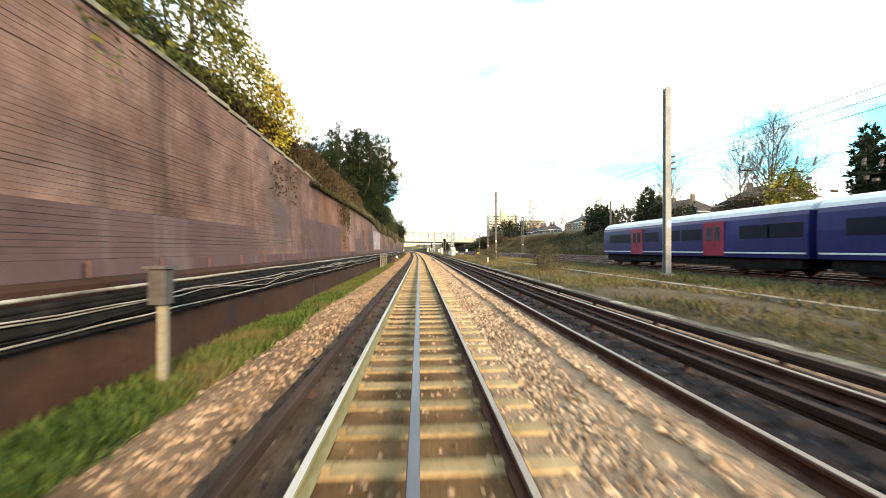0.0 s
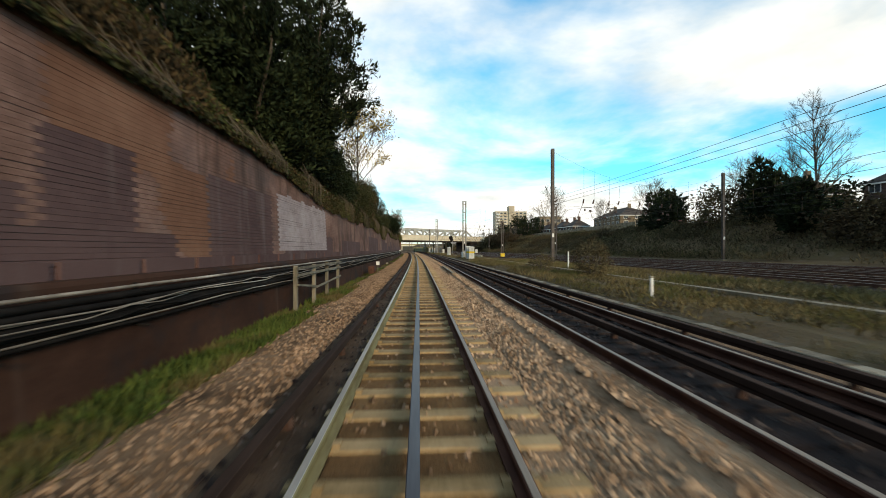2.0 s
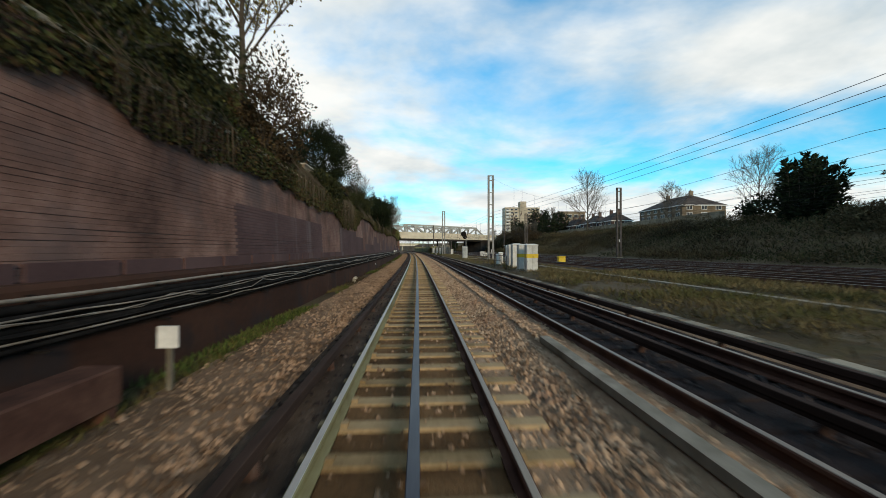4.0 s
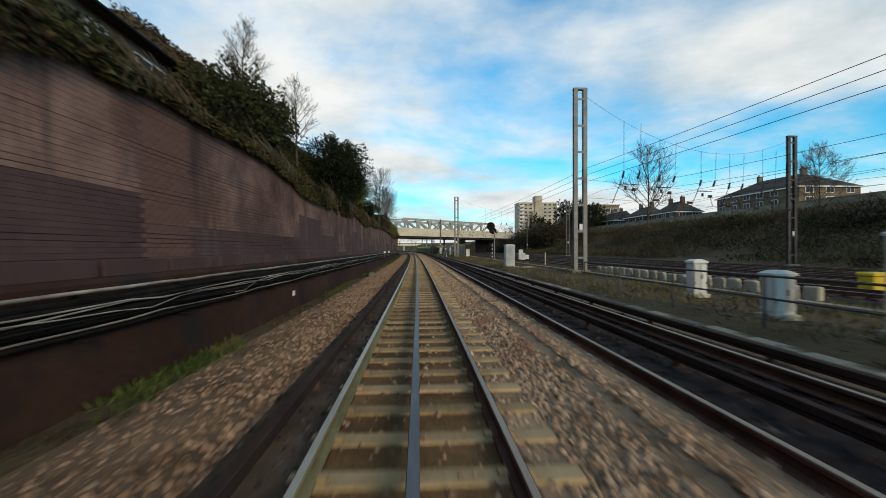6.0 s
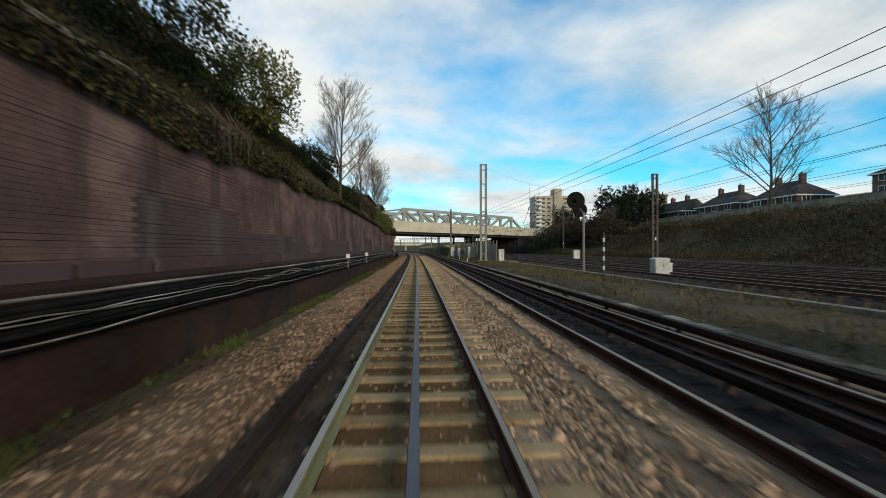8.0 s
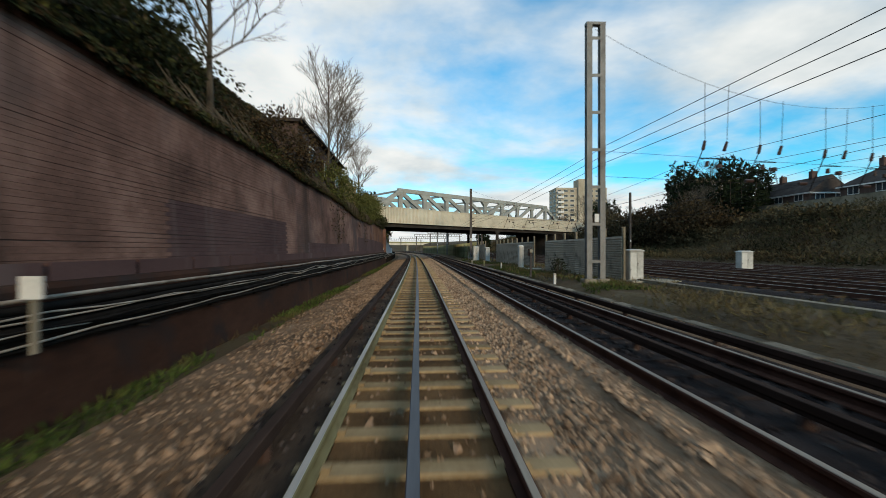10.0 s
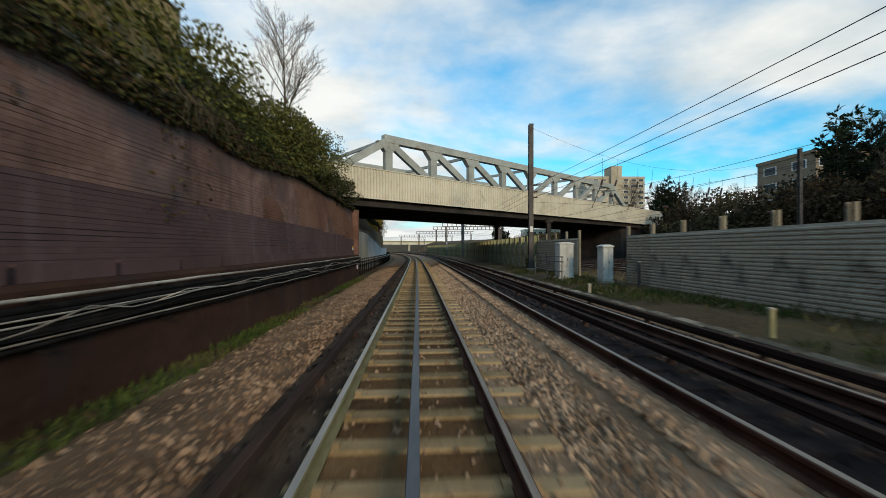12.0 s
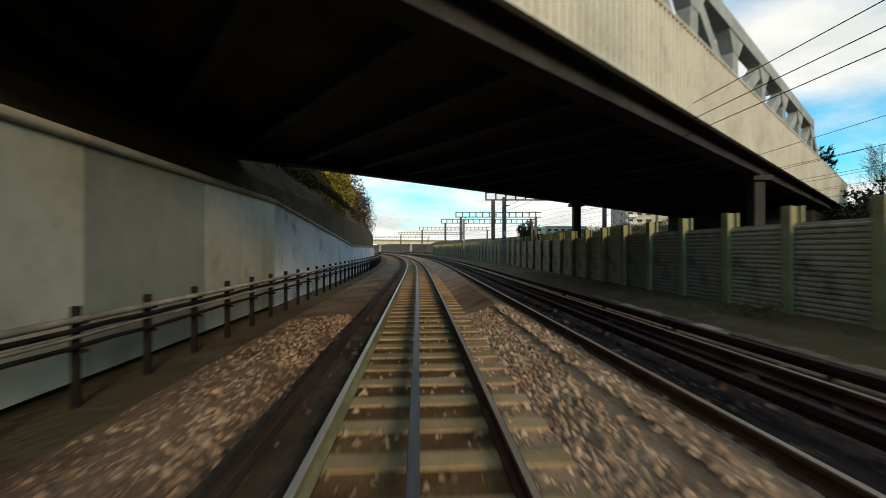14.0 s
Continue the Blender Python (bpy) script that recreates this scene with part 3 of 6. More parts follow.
UNIT = AFAR
for tx in (19.0, 22.5, 27.0, 30.5, 35.0):
    tr = thing("railway_track", "main line track with rusty rails on dark ballast", "railway track", "main line tracks", kind="structure")
    for s in (-.753, .753):
        r = part("rail", Geo().sweep([(tx + s - .04, -.1), (tx + s + .04, -.1), (tx + s + .036, .1), (tx + s - .036, .1)], -60, 418, wave=aside), "rust", tr)
        part("rail_head", Geo().sweep([(tx + s - .03, .098), (tx + s + .03, .098), (tx + s + .03, .105), (tx + s - .03, .105)], -60, 418, wave=aside), "rail_head", r)
    sl = Geo()
    y = -10.0
    while y < 300:
        c = line_x(y) + main_x(y) + tx
        sl.box(c - 1.25, c + 1.25, y - .13, y + .13, -.1, -.01)
        y += 0.7
    part("sleepers", sl, "oily", tr, "dark sooty sleepers")["kind"] = "stuff"

# ---- retaining wall on the left ----
UNIT = 1.0
WALL_END = 189.3


def wall_top(y):
    return 4.25 + 0.65 * max(0.0, min(1.0, (21.8 - y) / 13.4))


wall = thing("wall_left", "tall sooty brick retaining wall with streaked brickwork", "wall", kind="structure")
g = Geo()
n = 60
for i in range(n + 1):
    y = -12 + (WALL_END + 12) * i / n
    c, t = line_x(y), wall_top(y)
    g.v += [(c - 5.3, y, -.8), (c - 4.362, y, -.8), (c - 4.362, y, 1.0), (c - 4.362 - .045 * (t - 1), y, t - .02), (c - 5.3, y, t - .02)]
for i in range(n):
    for j in range(5):
        a, b = i * 5 + j, i * 5 + (j + 1) % 5
        g.f.append((a, b, b + 5, a + 5))
g.f += [(4, 3, 2, 1, 0), tuple(n * 5 + j for j in range(5))]
part("core", g, "mortar", wall, "dark recessed mortar joints")
# coping
cg = Geo()
y = -12.0
while y < WALL_END:
    t, c = wall_top(y + .5), line_x(y + .5)
    cg.box(c - 4.95, c - 4.36 - .045 * (t - 1) + .05, y + .006, min(y + .994, WALL_END), t - .02, t + .07)
    y += 1.0
part("coping", cg, "concrete_old", wall, "weathered stone coping along the top")["kind"] = "stuff"
# lower wall and ledge
part("plinth", Geo().sweep([(-4.9, -.9), (-4.02, -.9), (-4.06, 1.06), (-4.1, 1.12), (-4.34, 1.12), (-4.9, 1.12)], -12, WALL_END), "plinth", wall, "smooth dark brown rendered lower wall")
studs = Geo()
y = 1.0
while y < WALL_END - 1:
    c = line_x(y)
    studs.box(c - 4.36, c - 4.315, y, y + 1.42, 1.1, 1.34)
    y += 1.55
part("ledge_blocks", studs, "brick_painted", wall, "long blocks of a low course above the ledge")["kind"] = "stuff"
# whitewashed patch
PATCH = (39.8, 46.5, 1.38, 3.25)

# bricks: rows in stretcher bond, each brick proud of the mortar; every few courses the joint is deeper
COURSE, LONG = 0.079, 0.232
rows_n = int((5.0 - 1.14) / COURSE)
rb = np.random.default_rng(9)
bv = {"brick": [], "brick_painted": [], "brick_orange": [], "whitewash": []}
brick_spots = []
# where old daubings were painted over: from, to, up to
PAINTED = []
yy = 3.0
while yy < WALL_END:
    ln = rb.uniform(2.5, 9.0)
    PAINTED.append((yy, yy + ln, rb.uniform(1.7, 2.75)))
    yy += ln + (0.0 if rb.random() < .6 else rb.uniform(1, 6))
PAINTED += [(31.7, 33.4, 2.95), (35.6, 39.3, 3.05)]
ORANGE = [(18.4, 26), (31.8, 36.8), (172.5, WALL_END)]
for row in range(rows_n):
    z = 1.13 + row * COURSE
    gap = float(rb.choice([0.001, 0.006, 0.012], p=[.5, .28, .22]))
    y = np.arange(0.0, WALL_END - 0.3, LONG) + (LONG / 2 if row % 2 else 0.0)
    top = 4.25 + 0.65 * np.clip((21.8 - y) / 13.4, 0, 1)
    keep = (z + COURSE < top - 0.02)
    y = y[keep]
    near = (y > 87.1) & (y < 88.5)
    brick_spots += [(q, z, gap) for q in y[near]]
    y_all = y[~near]
    kinds = []
    for q in y_all:
        if PATCH[0] < q < PATCH[1] and PATCH[2] < z < PATCH[3] + .12 * noise.noise(Vector((q * 1.3, 0, 5))):
            kinds.append("whitewash")
        elif any(a <= q <= b and z < t for a, b, t in PAINTED):
            kinds.append("brick_painted")
        elif any(a <= q <= b for a, b in ORANGE) and noise.noise(Vector((q * .35, z * .5, 1))) > -.12:
            kinds.append("brick_orange")
        else:
            kinds.append("brick")
    kinds = np.array(kinds)
    for kind_ in bv:
        y = y_all[kinds == kind_]
        if len(y) == 0:
            continue
        x, x1 = LX(y) - 4.36 - .045 * (z - 1), LX(y + LONG) - 4.36 - .045 * (z - 1)
        up = .045 * COURSE
        proud = .0105 + .0004 * rb.random(len(y))
        open_ = gap * np.clip([.55 + 1.5 * noise.noise(Vector((q * .35, row * .8, 3))) for q in y], .05, 1.5)
        h, w, e = COURSE - open_, LONG - .0005, .0015
        o = 0 * y
        cx = np.stack([x, x1, x1 - up, x - up, x + proud, x1 + proud, x1 + proud - up, x + proud - up], axis=1)
        cy = np.stack([y, y + w, y + w, y, y, y + w, y + w, y], axis=1)
        cz = np.stack([o + z, o + z, o + z + h, o + z + h, o + z + e, o + z + e, o + z + h - e, o + z + h - e], axis=1)
        bv[kind_].append(np.stack([cx, cy, cz], axis=2).reshape(-1, 3))
for kind_, label_ in (("brick", "purplish red bricks with soot and pale streaks"), ("brick_painted", "bricks painted over in dull purple brown"), ("brick_orange", "orange stained bricks"), ("whitewash", "pale whitewashed patch of bricks")):
    q = np.concatenate(bv[kind_])
    k = np.arange(len(q) // 8)[:, None] * 8
    bf = np.concatenate([k + t for t in ([4, 5, 6, 7], [0, 1, 5, 4], [1, 2, 6, 5], [2, 3, 7, 6], [3, 0, 4, 7])])
    tagged(part("brickwork", big_mesh("brickwork", q, bf, kind_), "", wall, label_), kind="stuff")

# ---- cable run on the lower wall ----
run = thing("cable_run", "bundle of sagging lineside cables on wall brackets", "cables")


def wavy(seed, amp):
    return lambda y, j: (amp * 0.4 * noise.noise(Vector((y * 0.55, seed, 0))), amp * (noise.noise(Vector((y * 0.33, seed, 3))) + 0.6 * noise.noise(Vector((y * 1.1, seed, 8)))))


def cable(x, z, r, seed, amp, mat, y0=-8.0, y1=WALL_END, parent=run, label=""):
    ring = [(x + r * math.cos(i * 1.0472), z + r * math.sin(i * 1.0472)) for i in range(6)]
    part("cable", Geo().sweep(ring, y0, y1, 0.75, wave=wavy(seed, amp)), mat, parent, label, True)


# The pale runs paint in the light caught along the bundle's upper edges.
for i, (x, z, r, amp, mat) in enumerate(((-3.95, .985, .026, .018, "cable_pale"), (-3.97, .88, .05, .02, "cable"), (-3.95, .81, .04, .03, "cable"), (-3.9, .79, .012, .1, "cable_pale"), (-3.92, .745, .013, .07, "cable_pale"),
                                         (-3.98, .68, .05, .02, "cable"), (-3.96, .62, .045, .03, "cable"), (-3.9, .64, .011, .12, "cable"), (-3.93, .545, .014, .05, "cable_pale"), (-3.96, .49, .03, .03, "cable"))):
    cable(x, z, r, i * 5.3, amp, mat, label="black cable" if mat == "cable" else "pale cable with painted-in highlight")
for i, (y0, y1) in enumerate(((7, 22), (20, 34), (50, 70), (80, 99), (89, 107), (117, 139), (147, 171), (167, 187))):
    for k in range(1):
        cable(-3.88 + .012 * k, .72 - .05 * k, .009, 91 + i * 3.7 + k, .22, "cable_pale", y0 + k * 2, y1, label="loose tangled pale wire")
bg = Geo()
bg.box(-4.06, -4.03, -.03, .03, .4, 1.02).box(-4.04, -3.84, -.02, .02, .40, .43).box(-4.04, -3.84, -.02, .02, .63, .645).box(-4.04, -3.86, -.02, .02, .9, .915)
bracket = bg.mesh("bracket", "cable")
y = 1.4
while y < WALL_END:
    b = part("bracket", bracket, "", run)
    b.matrix_basis = pose(line_x(y), y, 0)
    y += 2.1

# ---- small things along the wall ----
box_post = thing("telephone_post", "grey lineside box on a pale concrete post", "lineside post", at=on_line(-3.35, 5.6, -.42))
part("post", Geo().box(-.055, .055, -.055, .055, 0, 1.25, chamfer=.012), "concrete_old", box_post)
bx = part("box", Geo().box(-.11, .11, -.16, .06, 1.2, 1.66, chamfer=.02), "steel_dark", box_post, "dark grey metal box")
part("lid", Geo().box(-.14, .14, -.2, .09, 1.66, 1.70), "steel_dark", bx)

rail_fence = thing("rail_fence", "old pale timber post and rail fence carrying cables beside the wall", "fence")
for y, h in ((39.1, 1.0), (41.2, .98), (43.2, 1.0), (45.4, 1.0)):
    c = on_line(-3.62, y)
    part("post", Geo().box(c.x - .06, c.x + .06, y - .06, y + .06, -.5, h, chamfer=.012), "timber", rail_fence)
for z, y1 in ((.93, 45.6), (.72, 45.5)):
    part("rail", Geo().bar(on_line(-3.53, 38.9, z), on_line(-3.53, y1, z - .02), .05, .075), "timber", rail_fence)
part("brace", Geo().bar(on_line(-3.52, 39.0, .44), on_line(-3.52, 41.3, .2), .045, .06), "timber", rail_fence)
part("brace", Geo().bar(on_line(-3.52, 41.2, .18), on_line(-3.52, 45.5, .3), .045, .06), "timber", rail_fence)

slab = Geo().box(-.16, .16, -1.5, 1.5, 0, .2, chamfer=.03)
for (x, y, t, l) in ((-3.05, 107.8, 5, "pale broken concrete trough lying on the ballast"),):
    s = solid("concrete_beam", slab if l[0] == "p" else Geo().box(-.15, .15, -.5, .5, 0, .16, chamfer=.03), "concrete_old", l, "concrete beam")
    s.matrix_basis = put(s, x, y, ground_z(x) + .03, t)
beam = solid("concrete_beam", Geo().box(-.1, .1, -.3, .3, 0, .13, chamfer=.03), "concrete_old", "pale short concrete block lying at the wall foot", "concrete beam")
beam.matrix_basis = put(beam, -3.7, 77.6, ground_z(-3.7) + .01, 14)
bk = thing("bucket", "dirty white plastic bucket tipped at the wall foot", "bucket", at=on_line(-3.9, 79.2, ground_z(-3.9) + .1))
part("body", Geo().tube((0, -.16, 0), (.05, .16, .03), .09, .115, 12, False).tube((0, -.16, 0), (0, -.15, 0), .09, .09, 12), "concrete", bk)
part("rim", Geo().tube((.046, .14, .028), (.052, .165, .032), .125, .125, 12, False), "concrete", bk)
crate = thing("cable_box", "brown timber cable box standing on short legs", "box", at=on_line(-3.4, 57.4, -.38))
part("body", Geo().box(-.22, .22, -.8, .8, .22, .62, chamfer=.02), "rust", crate)
for y in (-.7, .7):
    part("leg", Geo().box(-.18, .18, y - .07, y + .07, 0, .22), "rust", crate)
sign = thing("marker_sign", "small white marker plate on a short post", "sign", at=on_line(-3.15, 59.0, -.38))
part("post", Geo().box(-.03, .03, -.03, .03, 0, .75), "timber", sign)
part("plate", Geo().box(-.13, .13, -.05, -.03, .62, .9), "white", sign)
for y in (129.8, 138.2):
    mk = thing("marker_sign", "small white marker plate on a short stake by the cables", "sign", at=on_line(-3.8, y, .45))
    part("post", Geo().box(-.025, .025, -.025, .025, 0, .72), "timber", mk)
    part("plate", Geo().box(-.11, .11, -.045, -.025, .55, .78), "white", mk)
plate = solid("wall_plate", Geo().box(-.01, .02, -.1, .1, -.08, .08, chamfer=.004), "white", "small white plate fixed to the lower wall", "sign")
plate.matrix_basis = put(plate, -4.03, 93.9, .06)
ys_ = thing("wall_sign", "yellow and white warning plates on the brick wall", "sign", at=on_line(-4.33, 188.3, 1.48))
part("yellow_plate", Geo().box(0, .03, -.16, .1, .09, .2), "yellow", ys_, "yellow plate")
wp = part("white_plate", Geo().box(0, .03, -.2, .2, -.06, .07), "white", ys_, "white plate")
part("lettering", Geo().box(.03, .033, -.16, .15, .015, .035).box(.03, .033, -.16, .1, -.03, -.012), "cable", wp, "plain bars of lettering")
for z, yy in ((.34, 188.0),):
    sg_ = thing("wall_sign", "white square plate with red marks on the lower wall", "sign", at=on_line(-3.985, yy, z))
    part("plate", Geo().box(0, .025, -.2, .2, -.16, .2), "white", sg_)
    part("mark", Geo().box(.025, .03, -.02, .08, .03, .15).box(.025, .03, -.15, -.03, -.12, -.02), "red", sg_, "red marks")

plank = solid("timber_plank", Geo().sweep([(1.93, .05), (2.08, .05), (2.08, .135), (1.93, .135)], 50.2, 59.9, 3), "timber", "long pale timber laid between the two tracks", "plank")
UNIT = AFAR
g = Geo()
n = 40
for i in range(n + 1):
    y = 138 + 74 * i / n
    w = 1.0 * math.sin(math.pi * i / n) ** .5
    e = .35 * noise.noise(Vector((y * .21, 0, 7)))
    g.v += [(line_x(y) + 24.75 - w + e, y, -.048), (line_x(y) + 24.75 + w + e * .5, y, -.048)]
g.f = [(2 * i, 2 * i + 1, 2 * i + 3, 2 * i + 2) for i in range(n)]
solid("puddle", g, "water", "long still puddle between the main line tracks", "water", kind="structure")
bin_ = thing("grit_bin", "small yellow grit bin beside the main line", "bin", at=on_line(16.6, 110.0, -.06))
part("body", Geo().box(-.4, .4, -.3, .3, 0, .6, chamfer=.05), "yellow", bin_)
part("lid", Geo().box(-.44, .44, -.34, .34, .6, .72, chamfer=.05), "yellow", bin_)


# ---- truss bridge, askew over the line ----
ANG = 39.8
bridge = thing("truss_bridge", "grey steel truss bridge with pale ribbed fascia", "bridge", at=(-5.9, 228.1, 0), turn=ANG)
BAY, BAYS, DEEP = 5.25, 8, 13.5      # local x along the bridge, local y away from the camera's side
S0, S1 = -15.0, 60.0
# ribbed fascia, a real corrugated sheet
g = Geo()
x, i = S0, 0
pts = []
while x < S1:
    pts += [(x, 0.0), (x + .10, 0.0), (x + .15, -.10), (x + .25, -.10)]
    x += .30
for (a, b) in pts:
    g.v += [(a, b, 5.82), (a, b, 8.3)]
g.f = [(2 * i, 2 * i + 2, 2 * i + 3, 2 * i + 1) for i in range(len(pts) - 1)]
fascia = part("fascia", g, "fascia", bridge, "cream ribbed metal fascia")
part("capping", Geo().box(S0, S1, -.13, .12, 8.3, 8.38), "fascia", bridge, "pale capping strip")
part("bottom_trim", Geo().box(S0, S1, -.12, .04, 5.76, 5.84), "fascia", bridge)
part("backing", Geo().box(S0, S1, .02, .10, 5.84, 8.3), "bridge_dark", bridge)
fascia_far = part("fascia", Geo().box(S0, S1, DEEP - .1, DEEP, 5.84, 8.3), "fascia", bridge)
part("deck", Geo().box(S0, S1, .1, DEEP - .1, 5.85, 6.25), "bridge_dark", bridge, "near-black deck underside")
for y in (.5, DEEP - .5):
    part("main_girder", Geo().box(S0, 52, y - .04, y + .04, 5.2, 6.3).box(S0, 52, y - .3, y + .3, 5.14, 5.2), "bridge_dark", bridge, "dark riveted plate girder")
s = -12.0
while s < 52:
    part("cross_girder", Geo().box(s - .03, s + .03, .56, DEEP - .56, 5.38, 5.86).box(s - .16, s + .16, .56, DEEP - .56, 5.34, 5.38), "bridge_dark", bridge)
    s += 2.62
TOPZ, BOTZ = 11.35, 7.9


def member(p, q, w, d):
    """A box member with flanges."""
    m = Geo().bar(p, q, w, d)
    part("truss_member", m, "bridge_paint", bridge)


def truss(y):
    top = Geo()
    top.box(-.5, BAYS * BAY + .5, y - .32, y + .32, TOPZ - .34, TOPZ + .34, chamfer=.05)
    part("top_chord", top, "bridge_paint", bridge, "grey painted top chord")
    part("bottom_chord", Geo().box(-BAY, (BAYS + 1) * BAY, y - .3, y + .3, 7.6, 8.15), "bridge_paint", bridge)
    for i in range(BAYS + 1):
        x = i * BAY
        v = Geo().box(x - .38, x + .38, y - .25, y + .25, BOTZ, TOPZ - .2, chamfer=.03)
        # gusset plates widening towards the chord
        v.add([(x - 1.15, y - .27, TOPZ - .3), (x + 1.15, y - .27, TOPZ - .3), (x + .4, y - .27, TOPZ - 1.15), (x - .4, y - .27, TOPZ - 1.15),
               (x - 1.15, y + .27, TOPZ - .3), (x + 1.15, y + .27, TOPZ - .3), (x + .4, y + .27, TOPZ - 1.15), (x - .4, y + .27, TOPZ - 1.15)],
              [(0, 1, 2, 3), (7, 6, 5, 4), (0, 3, 7, 4), (1, 5, 6, 2), (0, 4, 5, 1), (3, 2, 6, 7)])
        part("truss_post", v, "bridge_paint", bridge)
    for i in range(BAYS):
        a, b = (i, i + 1) if i < BAYS / 2 else (i + 1, i)
        member((a * BAY + (.1 if b > a else -.1), y, TOPZ - .25), (b * BAY, y, BOTZ), .4, .62)
    member((0.1, y, TOPZ - .05), (-BAY, y, BOTZ), .5, .62)
    member((BAYS * BAY - .1, y, TOPZ - .05), ((BAYS + 1) * BAY, y, BOTZ), .5, .62)


truss(.75)
truss(DEEP - .75)
for i in range(0, BAYS + 1, 2):
    part("sway_beam", Geo().bar((i * BAY, .75, TOPZ), (i * BAY, DEEP - .75, TOPZ), .2, .3), "bridge_paint", bridge)
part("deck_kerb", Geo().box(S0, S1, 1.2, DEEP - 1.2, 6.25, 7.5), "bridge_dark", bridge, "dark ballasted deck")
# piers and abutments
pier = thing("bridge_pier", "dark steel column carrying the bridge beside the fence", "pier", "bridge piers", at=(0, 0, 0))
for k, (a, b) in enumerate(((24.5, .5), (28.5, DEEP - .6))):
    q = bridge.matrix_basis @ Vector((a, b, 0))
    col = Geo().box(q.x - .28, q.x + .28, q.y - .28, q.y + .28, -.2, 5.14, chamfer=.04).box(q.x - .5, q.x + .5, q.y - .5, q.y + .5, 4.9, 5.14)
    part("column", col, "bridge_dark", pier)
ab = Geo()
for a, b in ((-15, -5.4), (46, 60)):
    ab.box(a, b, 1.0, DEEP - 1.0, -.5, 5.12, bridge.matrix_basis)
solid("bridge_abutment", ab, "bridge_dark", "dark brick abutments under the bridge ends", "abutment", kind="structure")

UNIT = 1.0
# grey clad wall under the bridge, with its pipe, then the pale wing wall
clad = thing("wall_clad", "grey glossy panelled wall under the bridge", "wall", kind="structure")
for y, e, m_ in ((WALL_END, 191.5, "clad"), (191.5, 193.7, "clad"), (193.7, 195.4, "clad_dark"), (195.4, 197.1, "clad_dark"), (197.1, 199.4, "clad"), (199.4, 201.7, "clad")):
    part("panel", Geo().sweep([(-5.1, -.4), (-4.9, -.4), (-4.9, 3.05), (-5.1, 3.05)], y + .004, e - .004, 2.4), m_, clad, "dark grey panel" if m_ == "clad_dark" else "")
part("pipe", Geo().sweep([(-4.88 + .09 * math.cos(a * 1.0472), 3.12 + .09 * math.sin(a * 1.0472)) for a in range(6)], WALL_END, 201.7, 3), "concrete", clad, "pale pipe along the top", True)
part("end_return", Geo().box(line_x(WALL_END) - 5.3, line_x(WALL_END) - 4.05, WALL_END - .25, WALL_END, -.9, 4.2), "brick_piece", clad, "brick end of the retaining wall")
g = Geo()
y0 = 201.7
for i in range(13):
    y = y0 + i * 3.5
    c, t = line_x(y), 3.1 - 1.4 * min(1, i / 5)
    g.v += [(c - 5.35, y, -.5), (c - 4.95, y, -.5), (c - 4.95, y, t), (c - 5.35, y, t)]
g.f = [(i * 4 + j, i * 4 + (j + 1) % 4, i * 4 + 4 + (j + 1) % 4, i * 4 + 4 + j) for i in range(12) for j in range(4)] + [(3, 2, 1, 0), (48, 49, 50, 51)]
wing = solid("wall_wing", g, "wing", "white painted wing wall stepping down past the bridge", "wall", kind="structure")
g = Geo()
for i in range(12):
    y = y0 + i * 3.5
    ta, tb = 3.1 - 1.4 * min(1, i / 5), 3.1 - 1.4 * min(1, (i + 1) / 5)
    g.bar(on_line(-5.12, y, ta + .05), on_line(-5.12, y + 3.5, tb + .05), .5, .1)
part("coping", g, "concrete", wing)
run_two = thing("cable_run", "cables on short steel posts in front of the clad wall", "cables")
for i, (x, z, r, amp, mat) in enumerate(((-4.2, .62, .05, .01, "cable_pale"), (-4.18, .5, .035, .03, "cable"), (-4.22, .42, .03, .04, "cable_pale"), (-4.15, .3, .03, .04, "cable"))):
    cable(x, z, r, 50 + i * 3.1, amp, mat, WALL_END - .5, 276, run_two)
stub = Geo().box(-.05, .05, -.04, .04, -.55, .78, chamfer=.01).box(-.1, .14, -.03, .03, .56, .6).box(-.1, .14, -.03, .03, .2, .24).mesh("support", "cable")
y = WALL_END + .8
while y < 276:
    b = part("support", stub, "", run_two)
    b.matrix_basis = pose(line_x(y) - 4.27, y, 0)
    y += 1.35

# ---- concrete cable trough beside the neighbouring track ----
trough = thing("cable_trough", "pale concrete cable trough with loose lids", "cable trough")
part("channel", Geo().sweep([(5.38, -.2), (5.70, -.2), (5.70, -.03), (5.38, -.03)], -10, 276), "trough_lid", trough)
lid = Geo().box(-.13, .13, -.475, .475, 0, .05, chamfer=.012).mesh("lid", "trough_lid")
rl = random.Random(5)
y = 4.0
while y < 200:
    b = part("lid", lid, "", trough)
    b.matrix_basis = pose(line_x(y) + 5.54 + rl.uniform(-.015, .015), y, -.026 + rl.uniform(0, .014), 0, rl.uniform(-1, 1), rl.uniform(-1.2, 1.2))
    y += .97
UNIT = AFAR
trough = thing("cable_trough", "concrete trough route through rough grass", "cable trough")
part("channel", Geo().sweep([(10.9, -.16), (11.25, -.16), (11.25, .02), (10.9, .02)], -10, 180), "concrete_old", trough)
kerb = thing("sleeper_edging", "row of old concrete sleepers stood along the cess", "edging")
blockm = Geo().box(-.11, .11, -.27, .27, -.2, .36, chamfer=.045).mesh("block", "concrete")
y = 108.0
while y < 123:
    b = part("block", blockm, "", kerb)
    b.matrix_basis = pose(line_x(y) + 12.2 + rl.uniform(-.03, .03), y, rl.uniform(-.04, .04), 0, rl.uniform(-3, 3), rl.uniform(-3, 3))
    y += .78


